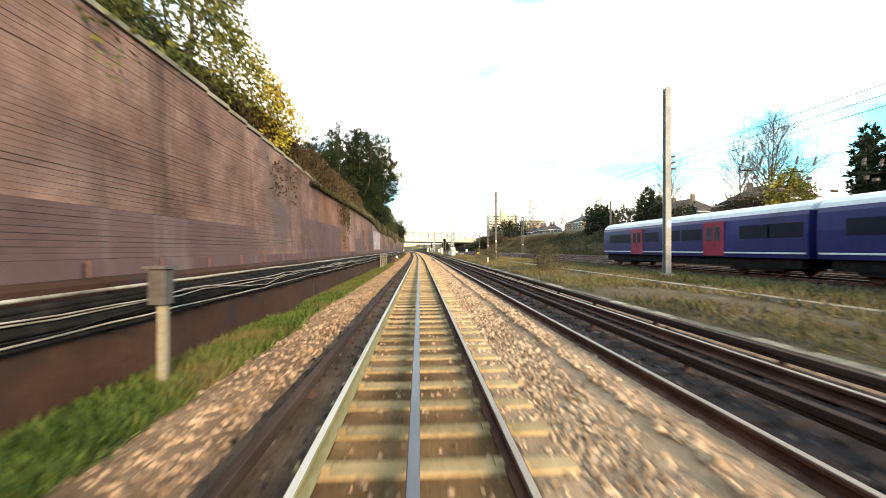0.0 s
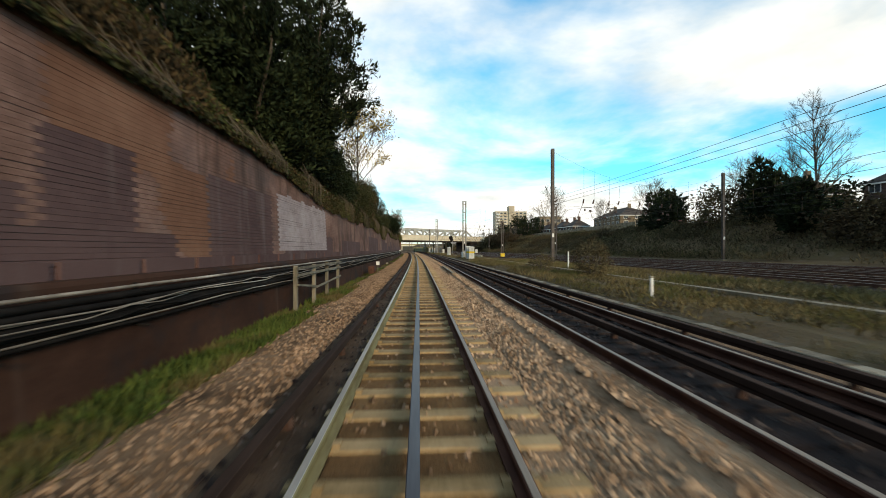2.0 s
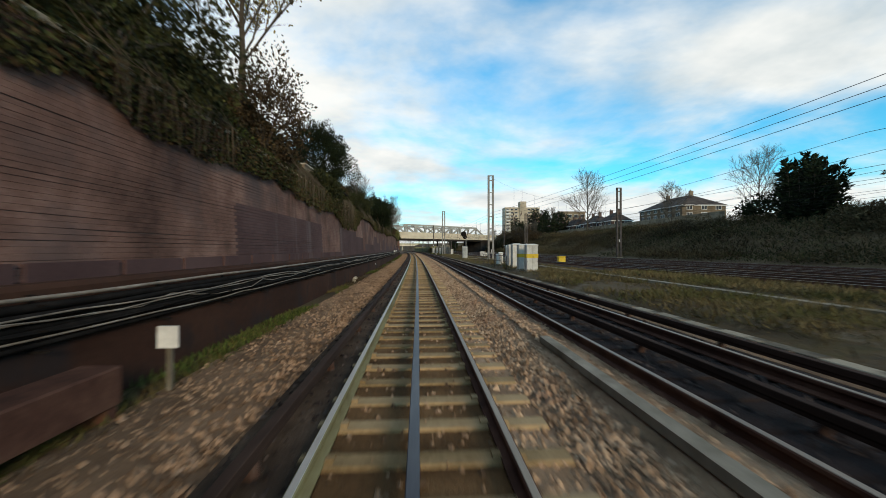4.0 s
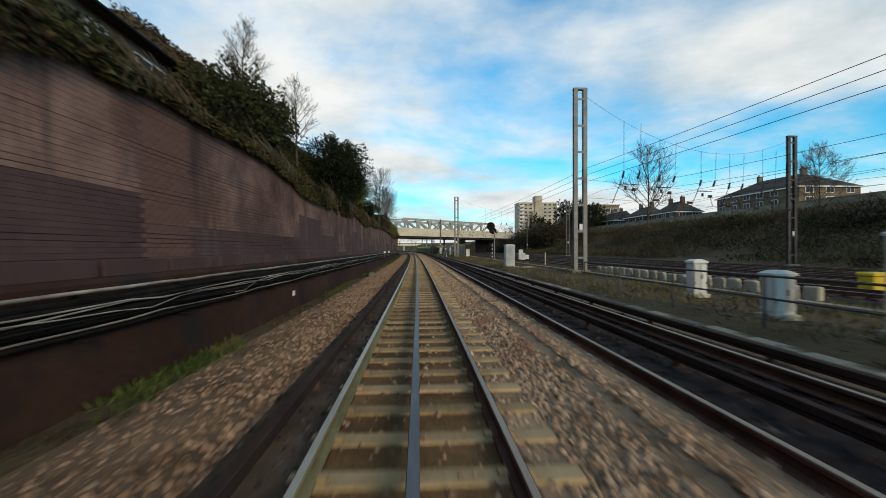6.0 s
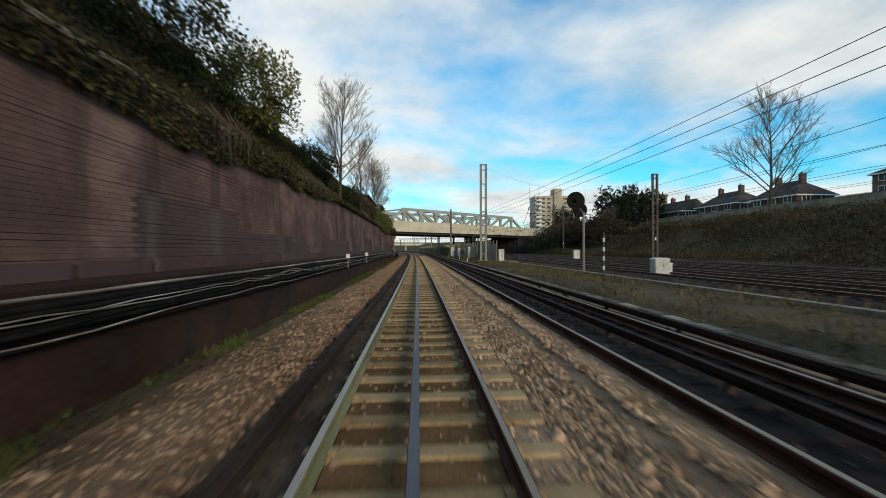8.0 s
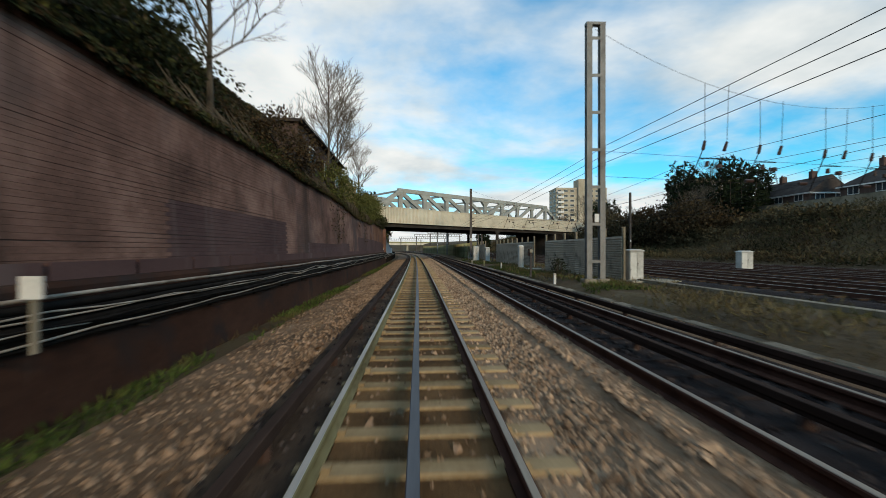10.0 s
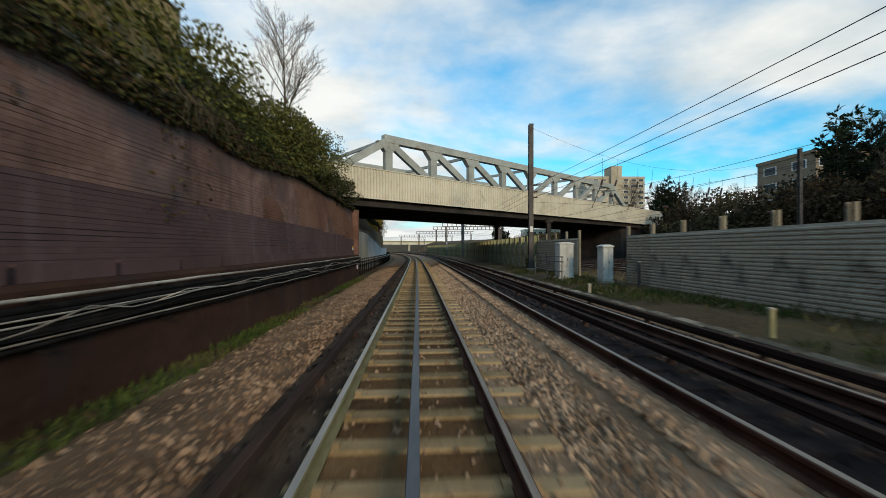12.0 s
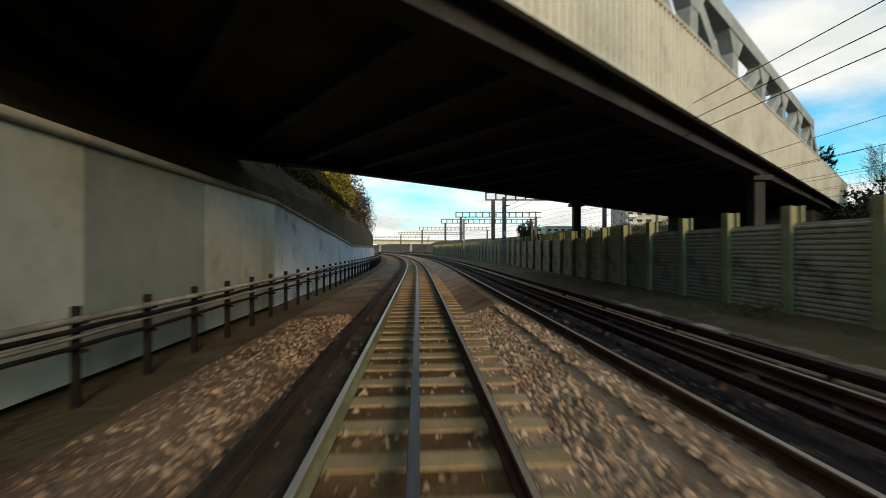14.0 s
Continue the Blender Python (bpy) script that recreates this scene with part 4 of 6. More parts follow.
# ---- lineside cabinets and posts ----
def cabinet(x, y, w, d, h, band=False, label="pale grey lineside equipment cabinet on a concrete base", turn=0.0):
    c = thing("equipment_cabinet", label, "cabinet", "lineside cabinets")
    c.matrix_basis = put(c, x, y, ground_z(x), turn)
    part("base", Geo().box(-w / 2 - .08, w / 2 + .08, -d / 2 - .08, d / 2 + .08, -.1, .12, chamfer=.02), "concrete", c, "concrete base")
    body = part("body", Geo().box(-w / 2, w / 2, -d / 2, d / 2, .12, h - .1, chamfer=.015), "cabinet", c)
    lidg = Geo()
    lidg.v = [(-w / 2 - .03, -d / 2 - .03, h - .1), (w / 2 + .03, -d / 2 - .03, h - .1), (w / 2 + .03, d / 2 + .03, h - .1), (-w / 2 - .03, d / 2 + .03, h - .1),
              (-w / 2 - .03, -d / 2 - .03, h - .05), (w / 2 + .03, -d / 2 - .03, h - .05), (w / 2 + .03, d / 2 + .03, h - .05), (-w / 2 - .03, d / 2 + .03, h - .05),
              (-w / 4, -d / 2 + .05, h + .02), (w / 4, -d / 2 + .05, h + .02), (w / 4, d / 2 - .05, h + .02), (-w / 4, d / 2 - .05, h + .02)]
    lidg.f = [(3, 2, 1, 0), (0, 1, 5, 4), (1, 2, 6, 5), (2, 3, 7, 6), (3, 0, 4, 7), (4, 5, 9, 8), (5, 6, 10, 9), (6, 7, 11, 10), (7, 4, 8, 11), (8, 9, 10, 11)]
    part("roof", lidg, "cabinet", c, "sloping cabinet roof")
    for s in (-1, 1):
        dr = part("door", Geo().box(s * w / 4 - w / 4 + .015, s * w / 4 + w / 4 - .015, -d / 2 - .018, -d / 2 + .002, .2, h - .16, chamfer=.006), "cabinet", c)
        part("hinge", Geo().box(s * (w / 2 - .03) - .012, s * (w / 2 - .03) + .012, -d / 2 - .03, -d / 2 - .016, h * .35, h * .35 + .08), "steel_dark", dr)
    part("handle", Geo().box(.03, .05, -d / 2 - .045, -d / 2 - .018, h * .5, h * .5 + .14), "steel_dark", c, "dark door handle")
    part("side_door", Geo().box(-w / 2 - .016, -w / 2 + .002, -d / 2 + .04, d / 2 - .04, .2, h - .16, chamfer=.006), "cabinet", c)
    if band:
        part("band", Geo().box(-w / 2 - .022, w / 2 + .022, -d / 2 - .024, d / 2 + .02, h * .5, h * .64), "yellow", c, "yellow band")
    return c


for x, y, w, d, h in ((8.8, 102.8, .5, .5, 1.95), (8.55, 100.3, .75, .6, 2.0), (8.35, 97.9, .8, .65, 2.05), (8.3, 105.0, .5, .4, 1.1), (9.4, 109.3, .45, .4, 1.25),
                      (8.15, 131.6, .8, .7, 2.0), (10.9, 180.2, .7, .6, 1.6), (8.5, 193.2, .36, .5, 1.9), (7.85, 213.6, .75, .7, 1.95), (8.95, 211.2, .5, .6, 1.8)):
    cabinet(x, y, w, d, h)
for x, y in ((8.0, 94.4), (8.1, 92.6)):
    cabinet(x, y, .8, .6, 1.95, True, "pale grey equipment cabinet with a yellow band")
for x, y, h in ((24.7, 190, 1.5), (14.6, 152, 1.1), (15.4, 153, .8)):
    cabinet(x, y, .9, .6, h, label="small grey cabinet beside the main line")

hr = thing("handrail", "dark steel handrail in front of the cabinets", "handrail")
for y in (96.0, 98.1, 101, 104, 107, 110, 113):
    c = on_line(7.1, y)
    part("post", Geo().tube((c.x, y, -.12), (c.x, y, .95), .028), "steel_dark", hr)
for z in (.95, .5):
    part("rail", Geo().tube(on_line(7.1, 95.9, z), on_line(7.1, 113, z), .024), "steel_dark", hr)
hr = thing("handrail", "pale steel handrail beside the cabinet", "handrail")
for z in (.35, .85, 1.1):
    part("rail", Geo().tube(on_line(7.3, 212.2, z), on_line(7.3, 217.0, z), .03), "steel_grey", hr)
for y in (212.4, 214.8, 217.0):
    part("post", Geo().tube(on_line(7.3, y, -.1), on_line(7.3, y, 1.12), .03), "steel_grey", hr)

for x, y, h, mat in ((7.7, 45.0, .7, "white"), (12.6, 65.5, 1.45, "white"), (11.8, 133, 1.3, "concrete"), (6.3, 178.5, .45, "white"), (7.1, 194.2, .45, "white"), (6.4, 207, .28, "concrete"), (6.5, 199.3, .5, "post_green"), (9.1, 208.5, 1.1, "steel_dark")):
    c = on_line(x, y, ground_z(x) - .05)
    p_ = thing("marker_post", "short pale lineside marker post in the verge", "post", "marker posts", at=c)
    part("shaft", Geo().box(-.05, .05, -.05, .05, 0, h, chamfer=.012), mat, p_)
    part("cap", Geo().box(-.058, .058, -.058, .058, h, h + .05, chamfer=.012), "concrete", p_)
sp = thing("signal_post", "slim striped signal post in the cess", "signal", at=on_line(10.0, 149.5, -.12))
part("pole", Geo().tube((0, 0, 0), (0, 0, 2.5), .05), "steel_dark", sp)
for k in range(4):
    part("stripe", Geo().tube((0, 0, .5 + k * .5), (0, 0, .72 + k * .5), .056), "white", sp, "white stripe")
sp = thing("signal_post", "grey signal post with a round black signal head", "signal", at=on_line(11.6, 156, -.12))
part("pole", Geo().tube((0, 0, 0), (0, 0, 4.2), .09, n=8), "steel_grey", sp)
part("bracket", Geo().bar((0, 0, 4.1), (-.45, 0, 4.6), .1, .1), "steel_dark", sp)
hd = part("head", Geo().tube((-.55, -.06, 5.0), (-.55, .1, 5.0), .62, n=18).tube((-.25, -.04, 4.35), (-.25, .1, 4.35), .5, n=18), "cable", sp, "black round backing boards")
part("hood", Geo().tube((-.55, -.3, 5.05), (-.55, -.06, 5.05), .16, n=10), "cable", hd)

tp = thing("sign_post", "old brown post carrying a small pale box", "post", at=on_line(6.45, 183.0, .0))
part("post", Geo().box(-.05, .05, -.05, .05, -.1, 1.6, chamfer=.01), "steel_dark", tp)
part("box", Geo().box(-.08, .09, -.14, -.05, 1.3, 1.48, chamfer=.015), "concrete", tp, "pale box")
part("bracket", Geo().box(-.12, .1, .05, .1, 1.1, 1.5), "rust", tp)
pad = solid("concrete_pad", Geo().box(-.9, 1.6, -.8, .7, -.1, .08, chamfer=.03), "concrete", "pale broken concrete pad beside the cabinet", "concrete pad")
pad.matrix_basis = put(pad, 11.2, 180.0, ground_z(11.2))
for a, b, c in ((8.6, 192.6, 1.3), (8.6, 131.6, 1.6)):
    pad = solid("concrete_pad", Geo().box(-c / 2, c, -.7, .7, -.1, .06, chamfer=.03), "concrete", "pale concrete slab under the cabinet", "concrete pad")
    pad.matrix_basis = put(pad, a, b, ground_z(a))

# ---- noise barrier on the right ----
BARRIER_STEP = 2.03


def barrier(x, y0, y1, post):
    f = thing("noise_barrier", "ribbed grey noise barrier with tall posts", "fence", "noise barriers")
    rib = [(-.06, -.15)]
    z = -.1
    while z < 2.1:
        rib += [(-.07, z + .01), (-.105, z + .03), (-.105, z + .085), (-.07, z + .105)]
        z += .125
    rib += [(-.06, 2.2), (.06, 2.2), (.06, -.15)]
    pg = Geo()
    L = BARRIER_STEP - .02
    for yy in (0, L):
        pg.v += [(a, yy, b) for a, b in rib]
    c = len(rib)
    pg.f = [(j, (j + 1) % c, c + (j + 1) % c, c + j) for j in range(c)] + [tuple(range(c - 1, -1, -1)), tuple(range(c, 2 * c))]
    panel = pg.mesh("panel", "barrier")
    if post == "post_green":
        pm = Geo().box(-.3, -.25, -.14, .14, -.3, 2.62, chamfer=.01).box(.0, .05, -.14, .14, -.3, 2.62).box(-.255, .01, -.03, .03, -.3, 2.61).mesh("post", post)
    else:
        pm = Geo().box(-.05, .05, -.11, -.07, -.3, 2.66).box(-.05, .05, .07, .11, -.3, 2.66).box(-.01, .01, -.075, .075, -.3, 2.1).mesh("post", post)
    y = y0
    while y < y1:
        b = part("panel", panel, "", f)
        b.matrix_basis = put(b, x, y + .01, -.05)
        b = part("post", pm, "", f)
        b.matrix_basis = put(b, x, y, -.05)
        y += BARRIER_STEP
    b = part("post", pm, "", f)
    b.matrix_basis = put(b, x, y, -.05)


barrier(10.3, 180.05, 192.1, "concrete_old")
barrier(10.2, 195.2, 211.0, "concrete_old")
barrier(9.5, 215.68, 215.68 + 2.03 * 4 - .1, "concrete_old")
barrier(9.45, 223.8, 330, "post_green")


# ---- overhead line: masts, headspans, wires ----
def mast(x, y, h, double, mat="steel_dark", arms=(6.7, 6.2, 5.7)):
    m = thing("overhead_mast", "tall weathered steel mast for the overhead line" if not double else "tall twin-legged steel mast with batten plates", "mast", "overhead line masts")
    m.matrix_basis = put(m, x, y, -.15)
    legs = (-.32, .32) if double else (0.0,)
    for lx_ in legs:
        w = .13 if double else .16
        c = lx_
        lg = Geo().prism([(c - w, -w), (c + w, -w), (c + w, -w + .03), (c + .02, -w + .03), (c + .02, w - .03), (c + w, w - .03), (c + w, w), (c - w, w), (c - w, w - .03), (c - .02, w - .03), (c - .02, -w + .03), (c - w, -w + .03)], 0, h)
        part("leg", lg, mat, m)
        part("base", Geo().box(lx_ - .3, lx_ + .3, -.3, .3, -.1, .25, chamfer=.05), "concrete_old", m)
    if double:
        z = 1.0
        while z < h:
            part("batten", Geo().box(-.3, .3, -.14, -.11, z, z + .14), mat, m)
            z += 1.75
        part("cap", Geo().box(-.46, .46, -.14, .14, h - .08, h + .04), mat, m)
    part("label_plate", Geo().box(-.1, .1, -.2, -.165, 2.9, 3.3), "white", m, "small white plate")
    for z in arms:
        ins = part("insulator", Geo().tube((.15, 0, z), (.5, 0, z + .06), .055, .045, 8), "porcelain", m, "dark ribbed insulator")
    return m


NEAR = [(14.2, 22.5, 10.9, False, "steel_grey"), (14.3, 74.5, 12.3, False, "steel_dark"), (10.8, 122.6, 12.3, True, "steel_grey"), (8.4, 179.0, 12.3, True, "steel_grey"), (8.3, 221.6, 10.8, False, "steel_dark")]
FAR = [(46, 24, 11.5, False), (40.7, 84, 11.8, False), (35.0, 132.5, 12.2, True), (33.5, 184, 12.2, True), (38.5, 232, 11.8, False)]
# heights at which the three feeders pass each of the near masts
FEED = [(6.9, 6.55, 6.2), (7.05, 6.7, 6.35), (6.9, 6.45, 6.0), (6.4, 6.0, 5.6), (6.3, 5.8, 5.4)]
for a, z3 in zip(NEAR, FEED):
    mast(*a, z3)
for a in FAR:
    mast(*a, "steel_dark")


def wire(p, q, r, sag=0.0, n=10, parent=None, mat="wire", name="wire"):
    g = Geo()
    p, q = Vector(p), Vector(q)
    pts_ = [p.lerp(q, i / n) - Vector((0, 0, sag * 4 * (i / n) * (1 - i / n))) for i in range(n + 1)]
    g.polytube(pts_, r)
    return part(name, g, mat, parent)


feeders = thing("feeder_wires", "three black feeder wires strung along the masts", "wires")
line_pts = [(14.6, -30)] + [(a[0] + .5, a[1]) for a in NEAR] + [(9.5, 280), (11, 340)]
high = [FEED[0]] + FEED + [(6.6, 6.1, 5.6)] * 2
for ((a, b), p3), ((c, d), q3) in zip(zip(line_pts, high), zip(line_pts[1:], high[1:])):
    for p, q in zip(p3, q3):
        wire(on_line(a, b, p), on_line(c, d, q), .012, .3, 12, feeders)
for (nx, ny, nh, nd, nm), (fx, fy, fh, fd) in zip(NEAR, FAR):
    hs = thing("headspan", "headspan wires with insulators and registration arms between masts", "overhead line", "headspans")
    A, B = on_line(nx, ny), on_line(fx, fy)
    wire(A + Vector((0, 0, nh - .4)), B + Vector((0, 0, fh - .4)), .009, 2.6, 16, hs)
    for z in (6.15, 4.95):
        wire(A + Vector((0, 0, z)), B + Vector((0, 0, z)), .009, .0, 4, hs)
    for tx in (19.0, 22.5, 27.0, 30.5, 35.0):
        k = (tx + main_x(ny) - nx) / (fx - nx)
        p0 = A.lerp(B, k)
        ztop = nh - .4 - 2.6 * 4 * k * (1 - k)
        w = part("dropper", Geo().tube(p0 + Vector((0, 0, 7.0)), p0 + Vector((0, 0, ztop)), .014, n=5), "cable", hs)
        part("insulator", Geo().tube(p0 + Vector((-.1, 0, 6.55)), p0 + Vector((0, 0, 7.0)), .085, .07, n=8), "porcelain", w)
        part("arm", Geo().tube(p0 + Vector((-.1, 0, 6.55)), p0 + Vector((-.75, .2, 4.75)), .026, n=5), "cable", hs)
        w = part("dropper", Geo().tube(p0 + Vector((1.15, 0, 6.95)), p0 + Vector((1.25, 0, ztop - .1)), .012, n=5), "cable", hs)
        part("insulator", Geo().tube(p0 + Vector((1.0, 0, 6.5)), p0 + Vector((1.15, 0, 6.95)), .085, .07, n=8), "porcelain", w)
        part("arm", Geo().tube(p0 + Vector((-.25, 0, 6.1)), p0 + Vector((.85, 0, 6.08)), .026, n=5), "cable", hs)
        part("arm", Geo().tube(p0 + Vector((.75, 0, 5.65)), p0 + Vector((.95, 0, 4.9)), .024, n=5), "cable", hs)
        part("insulator", Geo().tube(p0 + Vector((.1, 0, 5.7)), p0 + Vector((.12, 0, 5.95)), .1, .08, n=8), "porcelain", hs)
        part("insulator", Geo().tube(p0 + Vector((.72, 0, 5.62)), p0 + Vector((.72, 0, 5.8)), .17, .14, n=8), "porcelain", hs)
        part("insulator", Geo().tube(p0 + Vector((2.1, 0, 4.97)), p0 + Vector((2.5, 0, 4.97)), .09, n=8), "porcelain", hs)
catenary = thing("contact_wires", "catenary and contact wires over the main line tracks", "wires")
SUP = [-30] + [0.5 * (a[1] + b[1]) for a, b in zip(NEAR, FAR)] + [275, 330]
for tx in (19.0, 22.5, 27.0, 30.5, 35.0):
    for a, b in zip(SUP, SUP[1:]):
        wire(on_line(tx + main_x(a), a, 6.15), on_line(tx + main_x(b), b, 6.15), .010, .8, 10, catenary)
        wire(on_line(tx + main_x(a), a, 4.75), on_line(tx + main_x(b), b, 4.75), .009, .0, 2, catenary)

# portals beyond the bridge
for y, x0, x1, h in ((275, 9.9, 24, 7.6), (300, 9.9, 24, 7.4), (318, 9.9, 30, 7.4), (352, 9.5, 30, 7.4), (392, 9, 34, 7.4), (440, 2, 34, 7.4)):
    pt = thing("overhead_portal", "grey lattice portal frame over the main line", "portal", "overhead portals")
    a, b = on_line(x0, y), on_line(x1, y)
    for q in (a, b):
        part("leg", Geo().box(q.x - .22, q.x + .22, y - .2, y + .2, -.1, h, chamfer=.03), "steel_dark", pt)
    part("boom", Geo().box(a.x - 1, b.x + 1, y - .1, y + .1, h + .9, h + 1.05).box(a.x - 1, b.x + 1, y - .1, y + .1, h, h + .15), "steel_dark", pt)
    x = a.x - 1
    while x < b.x + 1:
        part("lattice_bar", Geo().box(x, x + .18, y - .08, y + .08, h + .1, h + .95), "steel_dark", pt)
        x += 1.25
for y, x in ((262, 8.2), (290, 8.6)):
    mast(x, y, 6.5, False, "steel_grey")
fb = thing("far_bridge", "low pale road bridge in the distance", "bridge", at=on_line(0, 470, 0), turn=22)
part("deck", Geo().box(-40, 60, -2, 2, 4.6, 6.2), "fascia", fb)
part("parapet", Geo().box(-40, 60, -2.1, -1.9, 6.2, 7.3), "post_green", fb, "green parapet")
for x in (-14, 14, 34):
    part("pier", Geo().box(x - .8, x + .8, -1.5, 1.5, -.3, 4.6, chamfer=.1), "concrete", fb)


# ---- passing train, at rest on the main line ----
def coach(y0, length, nose):
    t = thing("train_coach", "dark blue train coach with magenta doors and pale roof", "train", "train coaches")
    t.matrix_basis = pose(19.0, y0, 0.1)
    prof = [(-1.36, .95), (-1.4, 1.3), (-1.4, 2.2), (-1.36, 3.0), (-1.3, 3.2), (1.3, 3.2), (1.36, 3.0), (1.4, 2.2), (1.4, 1.3), (1.36, .95)]
    roof = [(-1.3, 3.16), (-1.22, 3.4), (-.95, 3.6), (-.5, 3.72), (0, 3.75), (.5, 3.72), (.95, 3.6), (1.22, 3.4), (1.3, 3.16)]
    part("body", Geo().sweep(prof, 0, length, length, bend=False), "blue", t)
    part("roof", Geo().sweep(roof, 0, length, length, bend=False), "train_roof", t, "pale grey roof")
    part("underframe", Geo().box(-1.2, 1.2, .5, length - .5, .45, .95), "cable", t, "black underframe boxes")
    part("stripe", Geo().box(-1.412, -1.40, .1, length - .1, 1.16, 1.24), "train_roof", t, "pale stripe along the side")
    for y in (length * .29, length * .71):
        d = part("door", Geo().box(-1.43, -1.395, y - .85, y + .85, 1.0, 3.02), "magenta", t, "magenta sliding door")
        part("door_window", Geo().box(-1.435, -1.43, y - .55, y - .1, 1.9, 2.7).box(-1.435, -1.43, y + .1, y + .55, 1.9, 2.7), "glass", d)
    wins = [1.2, 3.0, length * .29 + 2, length * .29 + 4.1, length * .71 - 2, length * .71 + 2, length - 2.2]
    for y in wins:
        w = part("window", Geo().box(-1.408, -1.40, y - .95, y + .95, 1.95, 2.65), "train_glass", t)
    for y in (3.2, length - 3.2):
        b = part("bogie", Geo().box(-1.15, 1.15, y - 1.7, y + 1.7, .3, .62), "cable", t, "black bogie")
        for o in (-1.2, 1.2):
            for s in (-1, 1):
                part("wheel", Geo().tube((s * .75, y + o, .42), (s * .9, y + o, .42), .42, n=14), "rust", b)
    if nose:
        part("end_panel", Geo().box(-1.25, 1.25, length, length + .25, 1.0, 3.3, chamfer=.08), "blue", t)
        part("end_window", Geo().box(-1.0, 1.0, length + .25, length + .26, 2.0, 2.95), "glass", t)


coach(17.4, 20.4, True)
coach(-3.4, 20.4, False)
coach(-24.2, 20.4, False)


# ---- plants ----
UNIT = 1.0
rp = np.random.default_rng(21)


def bank_z(x):
    """Height of the left bank at x (negative) above the wall."""
    xs, zs = [-12, -9.2, -7.5, -5.6, -4.75], [9.4, 9.0, 7.4, 4.9, 4.2]
    return np.interp(x, xs, zs)


def cover(n, y0, y1, x0=-9.6, x1=-4.78, lift=0.35):
    y, x = y0 + (y1 - y0) * rp.random(n), x0 + (x1 - x0) * rp.random(n)
    lump = np.array([noise.noise(Vector((a * .5, b * .35, 2))) for a, b in zip(x, y)])
    bz = bank_z(x)
    bz = bz + np.minimum(0, 5.4 - bz) * np.array([dip(q) for q in y])
    return np.stack([x + LX(y), y, bz + lift * rp.random(n) + .55 * np.maximum(lump, -.2)], axis=1)


def species(n, y0, y1, freq, seed, bias, **kw):
    p = cover(n, y0, y1, **kw)
    m = np.array([noise.noise(Vector((a * .12 * freq, b * .09 * freq, seed))) for a, b in zip(p[:, 0], p[:, 1])]) > bias
    return p[m]


UPOUT = np.array([.5, 0, .5])
for mat, seed, bias, n, size, label in (("leaf_ivy", 1, -.1, 190000, .06, "dense dark ivy and bramble covering the bank"), ("leaf_brown", 7, -.08, 170000, .06, "dead brown bracken and bramble on the bank"),
                                        ("leaf_olive", 13, .2, 60000, .055, "yellowing green undergrowth on the bank"), ("leaf_green", 17, .02, 110000, .055, "fresh green ivy over the bank")):
    p = species(n, 12, 219, 1.0, seed, bias)
    solid("undergrowth", leaf_mesh("undergrowth", p, size, mat, rp, out=UPOUT), "", label, "undergrowth", kind="stuff")


def hang(y):
    """How far the ivy hangs down the wall at y."""
    n = .5 + .5 * noise.noise(Vector((y * .16, 4, 0))) + .35 * noise.noise(Vector((y * .7, 9, 0)))
    heavy = float(np.interp(y, (0, 36, 42, 46, 75, 78, 83, 86, 93, 96, 106, 112, 124, 130, 158, 163, 172, 176), (.12, .15, .6, 1.05, 1.05, 1.7, 1.7, .35, .3, .85, .9, .8, .7, .2, .2, .6, .6, .15)))
    return max(.05, heavy * (.35 + 1.05 * n))


ny = 80000
y = 17 + (WALL_END - 17) * rp.random(ny)
d = np.array([hang(a) for a in y]) * rp.random(ny) ** .8
z = 4.35 - d
x = LX(y) - 4.36 - .045 * (z - 1) + .03 + .16 * rp.random(ny) * (1 - .5 * d / 1.5)
p = np.stack([x, y, z], axis=1)
half = rp.random(ny) < .62
solid("ivy", leaf_mesh("ivy", p[half], .058, "leaf_ivy", rp, droop=.7, out=np.array([.5, 0, 0])), "", "ivy hanging over the top of the wall", "ivy", kind="stuff")
solid("ivy", leaf_mesh("ivy", p[~half], .055, "leaf_brown", rp, droop=.9, out=np.array([.4, 0, 0])), "", "dry brown creepers hanging down the wall", "ivy", kind="stuff")
# a few creepers reaching far down the bricks
st = []
for yy in [12 + 17 * rp.random() for _ in range(12)] + [154 + 18 * rp.random() for _ in range(8)]:
    m = int(25 + 110 * rp.random())
    zz = 4.3 - rp.uniform(.8, 2.9) * rp.random(m) ** 1.1
    st.append(np.stack([line_x(yy) - 4.33 - .045 * (zz - 1) + .08 * rp.random(m), yy + .35 * rp.normal(size=m) * (.4 + .25 * (zz - 1.5)), zz], axis=1))
solid("creeper", leaf_mesh("creeper", np.concatenate(st), .055, "leaf_brown", rp, droop=.8, out=np.array([.4, 0, 0])), "", "brown creeper stems running down the brickwork", "ivy", kind="stuff")


# a hedge of dead bracken behind the coping
n = 52000
y, x, u = 10 + 27 * rp.random(n), -5.0 - 1.5 * rp.random(n), rp.random(n) ** .8
top = np.interp(y, (10, 14, 26, 33, 37), (5.4, 6.1, 6.25, 6.0, 5.4)) + np.array([.35 * noise.noise(Vector((a * .45, b * .9, 6))) for a, b in zip(y, x)])
low = bank_z(x)
p = np.stack([x + LX(y), y, low + np.maximum(.1, top - low) * u], axis=1)
solid("bracken_hedge", leaf_mesh("bracken_hedge", p, .06, "leaf_brown", rp, long=3.0, droop=-.5, out=np.array([.3, 0, .2]), wide=.35), "", "dense dead brown bracken hedge along the top of the wall", "hedge", kind="stuff")


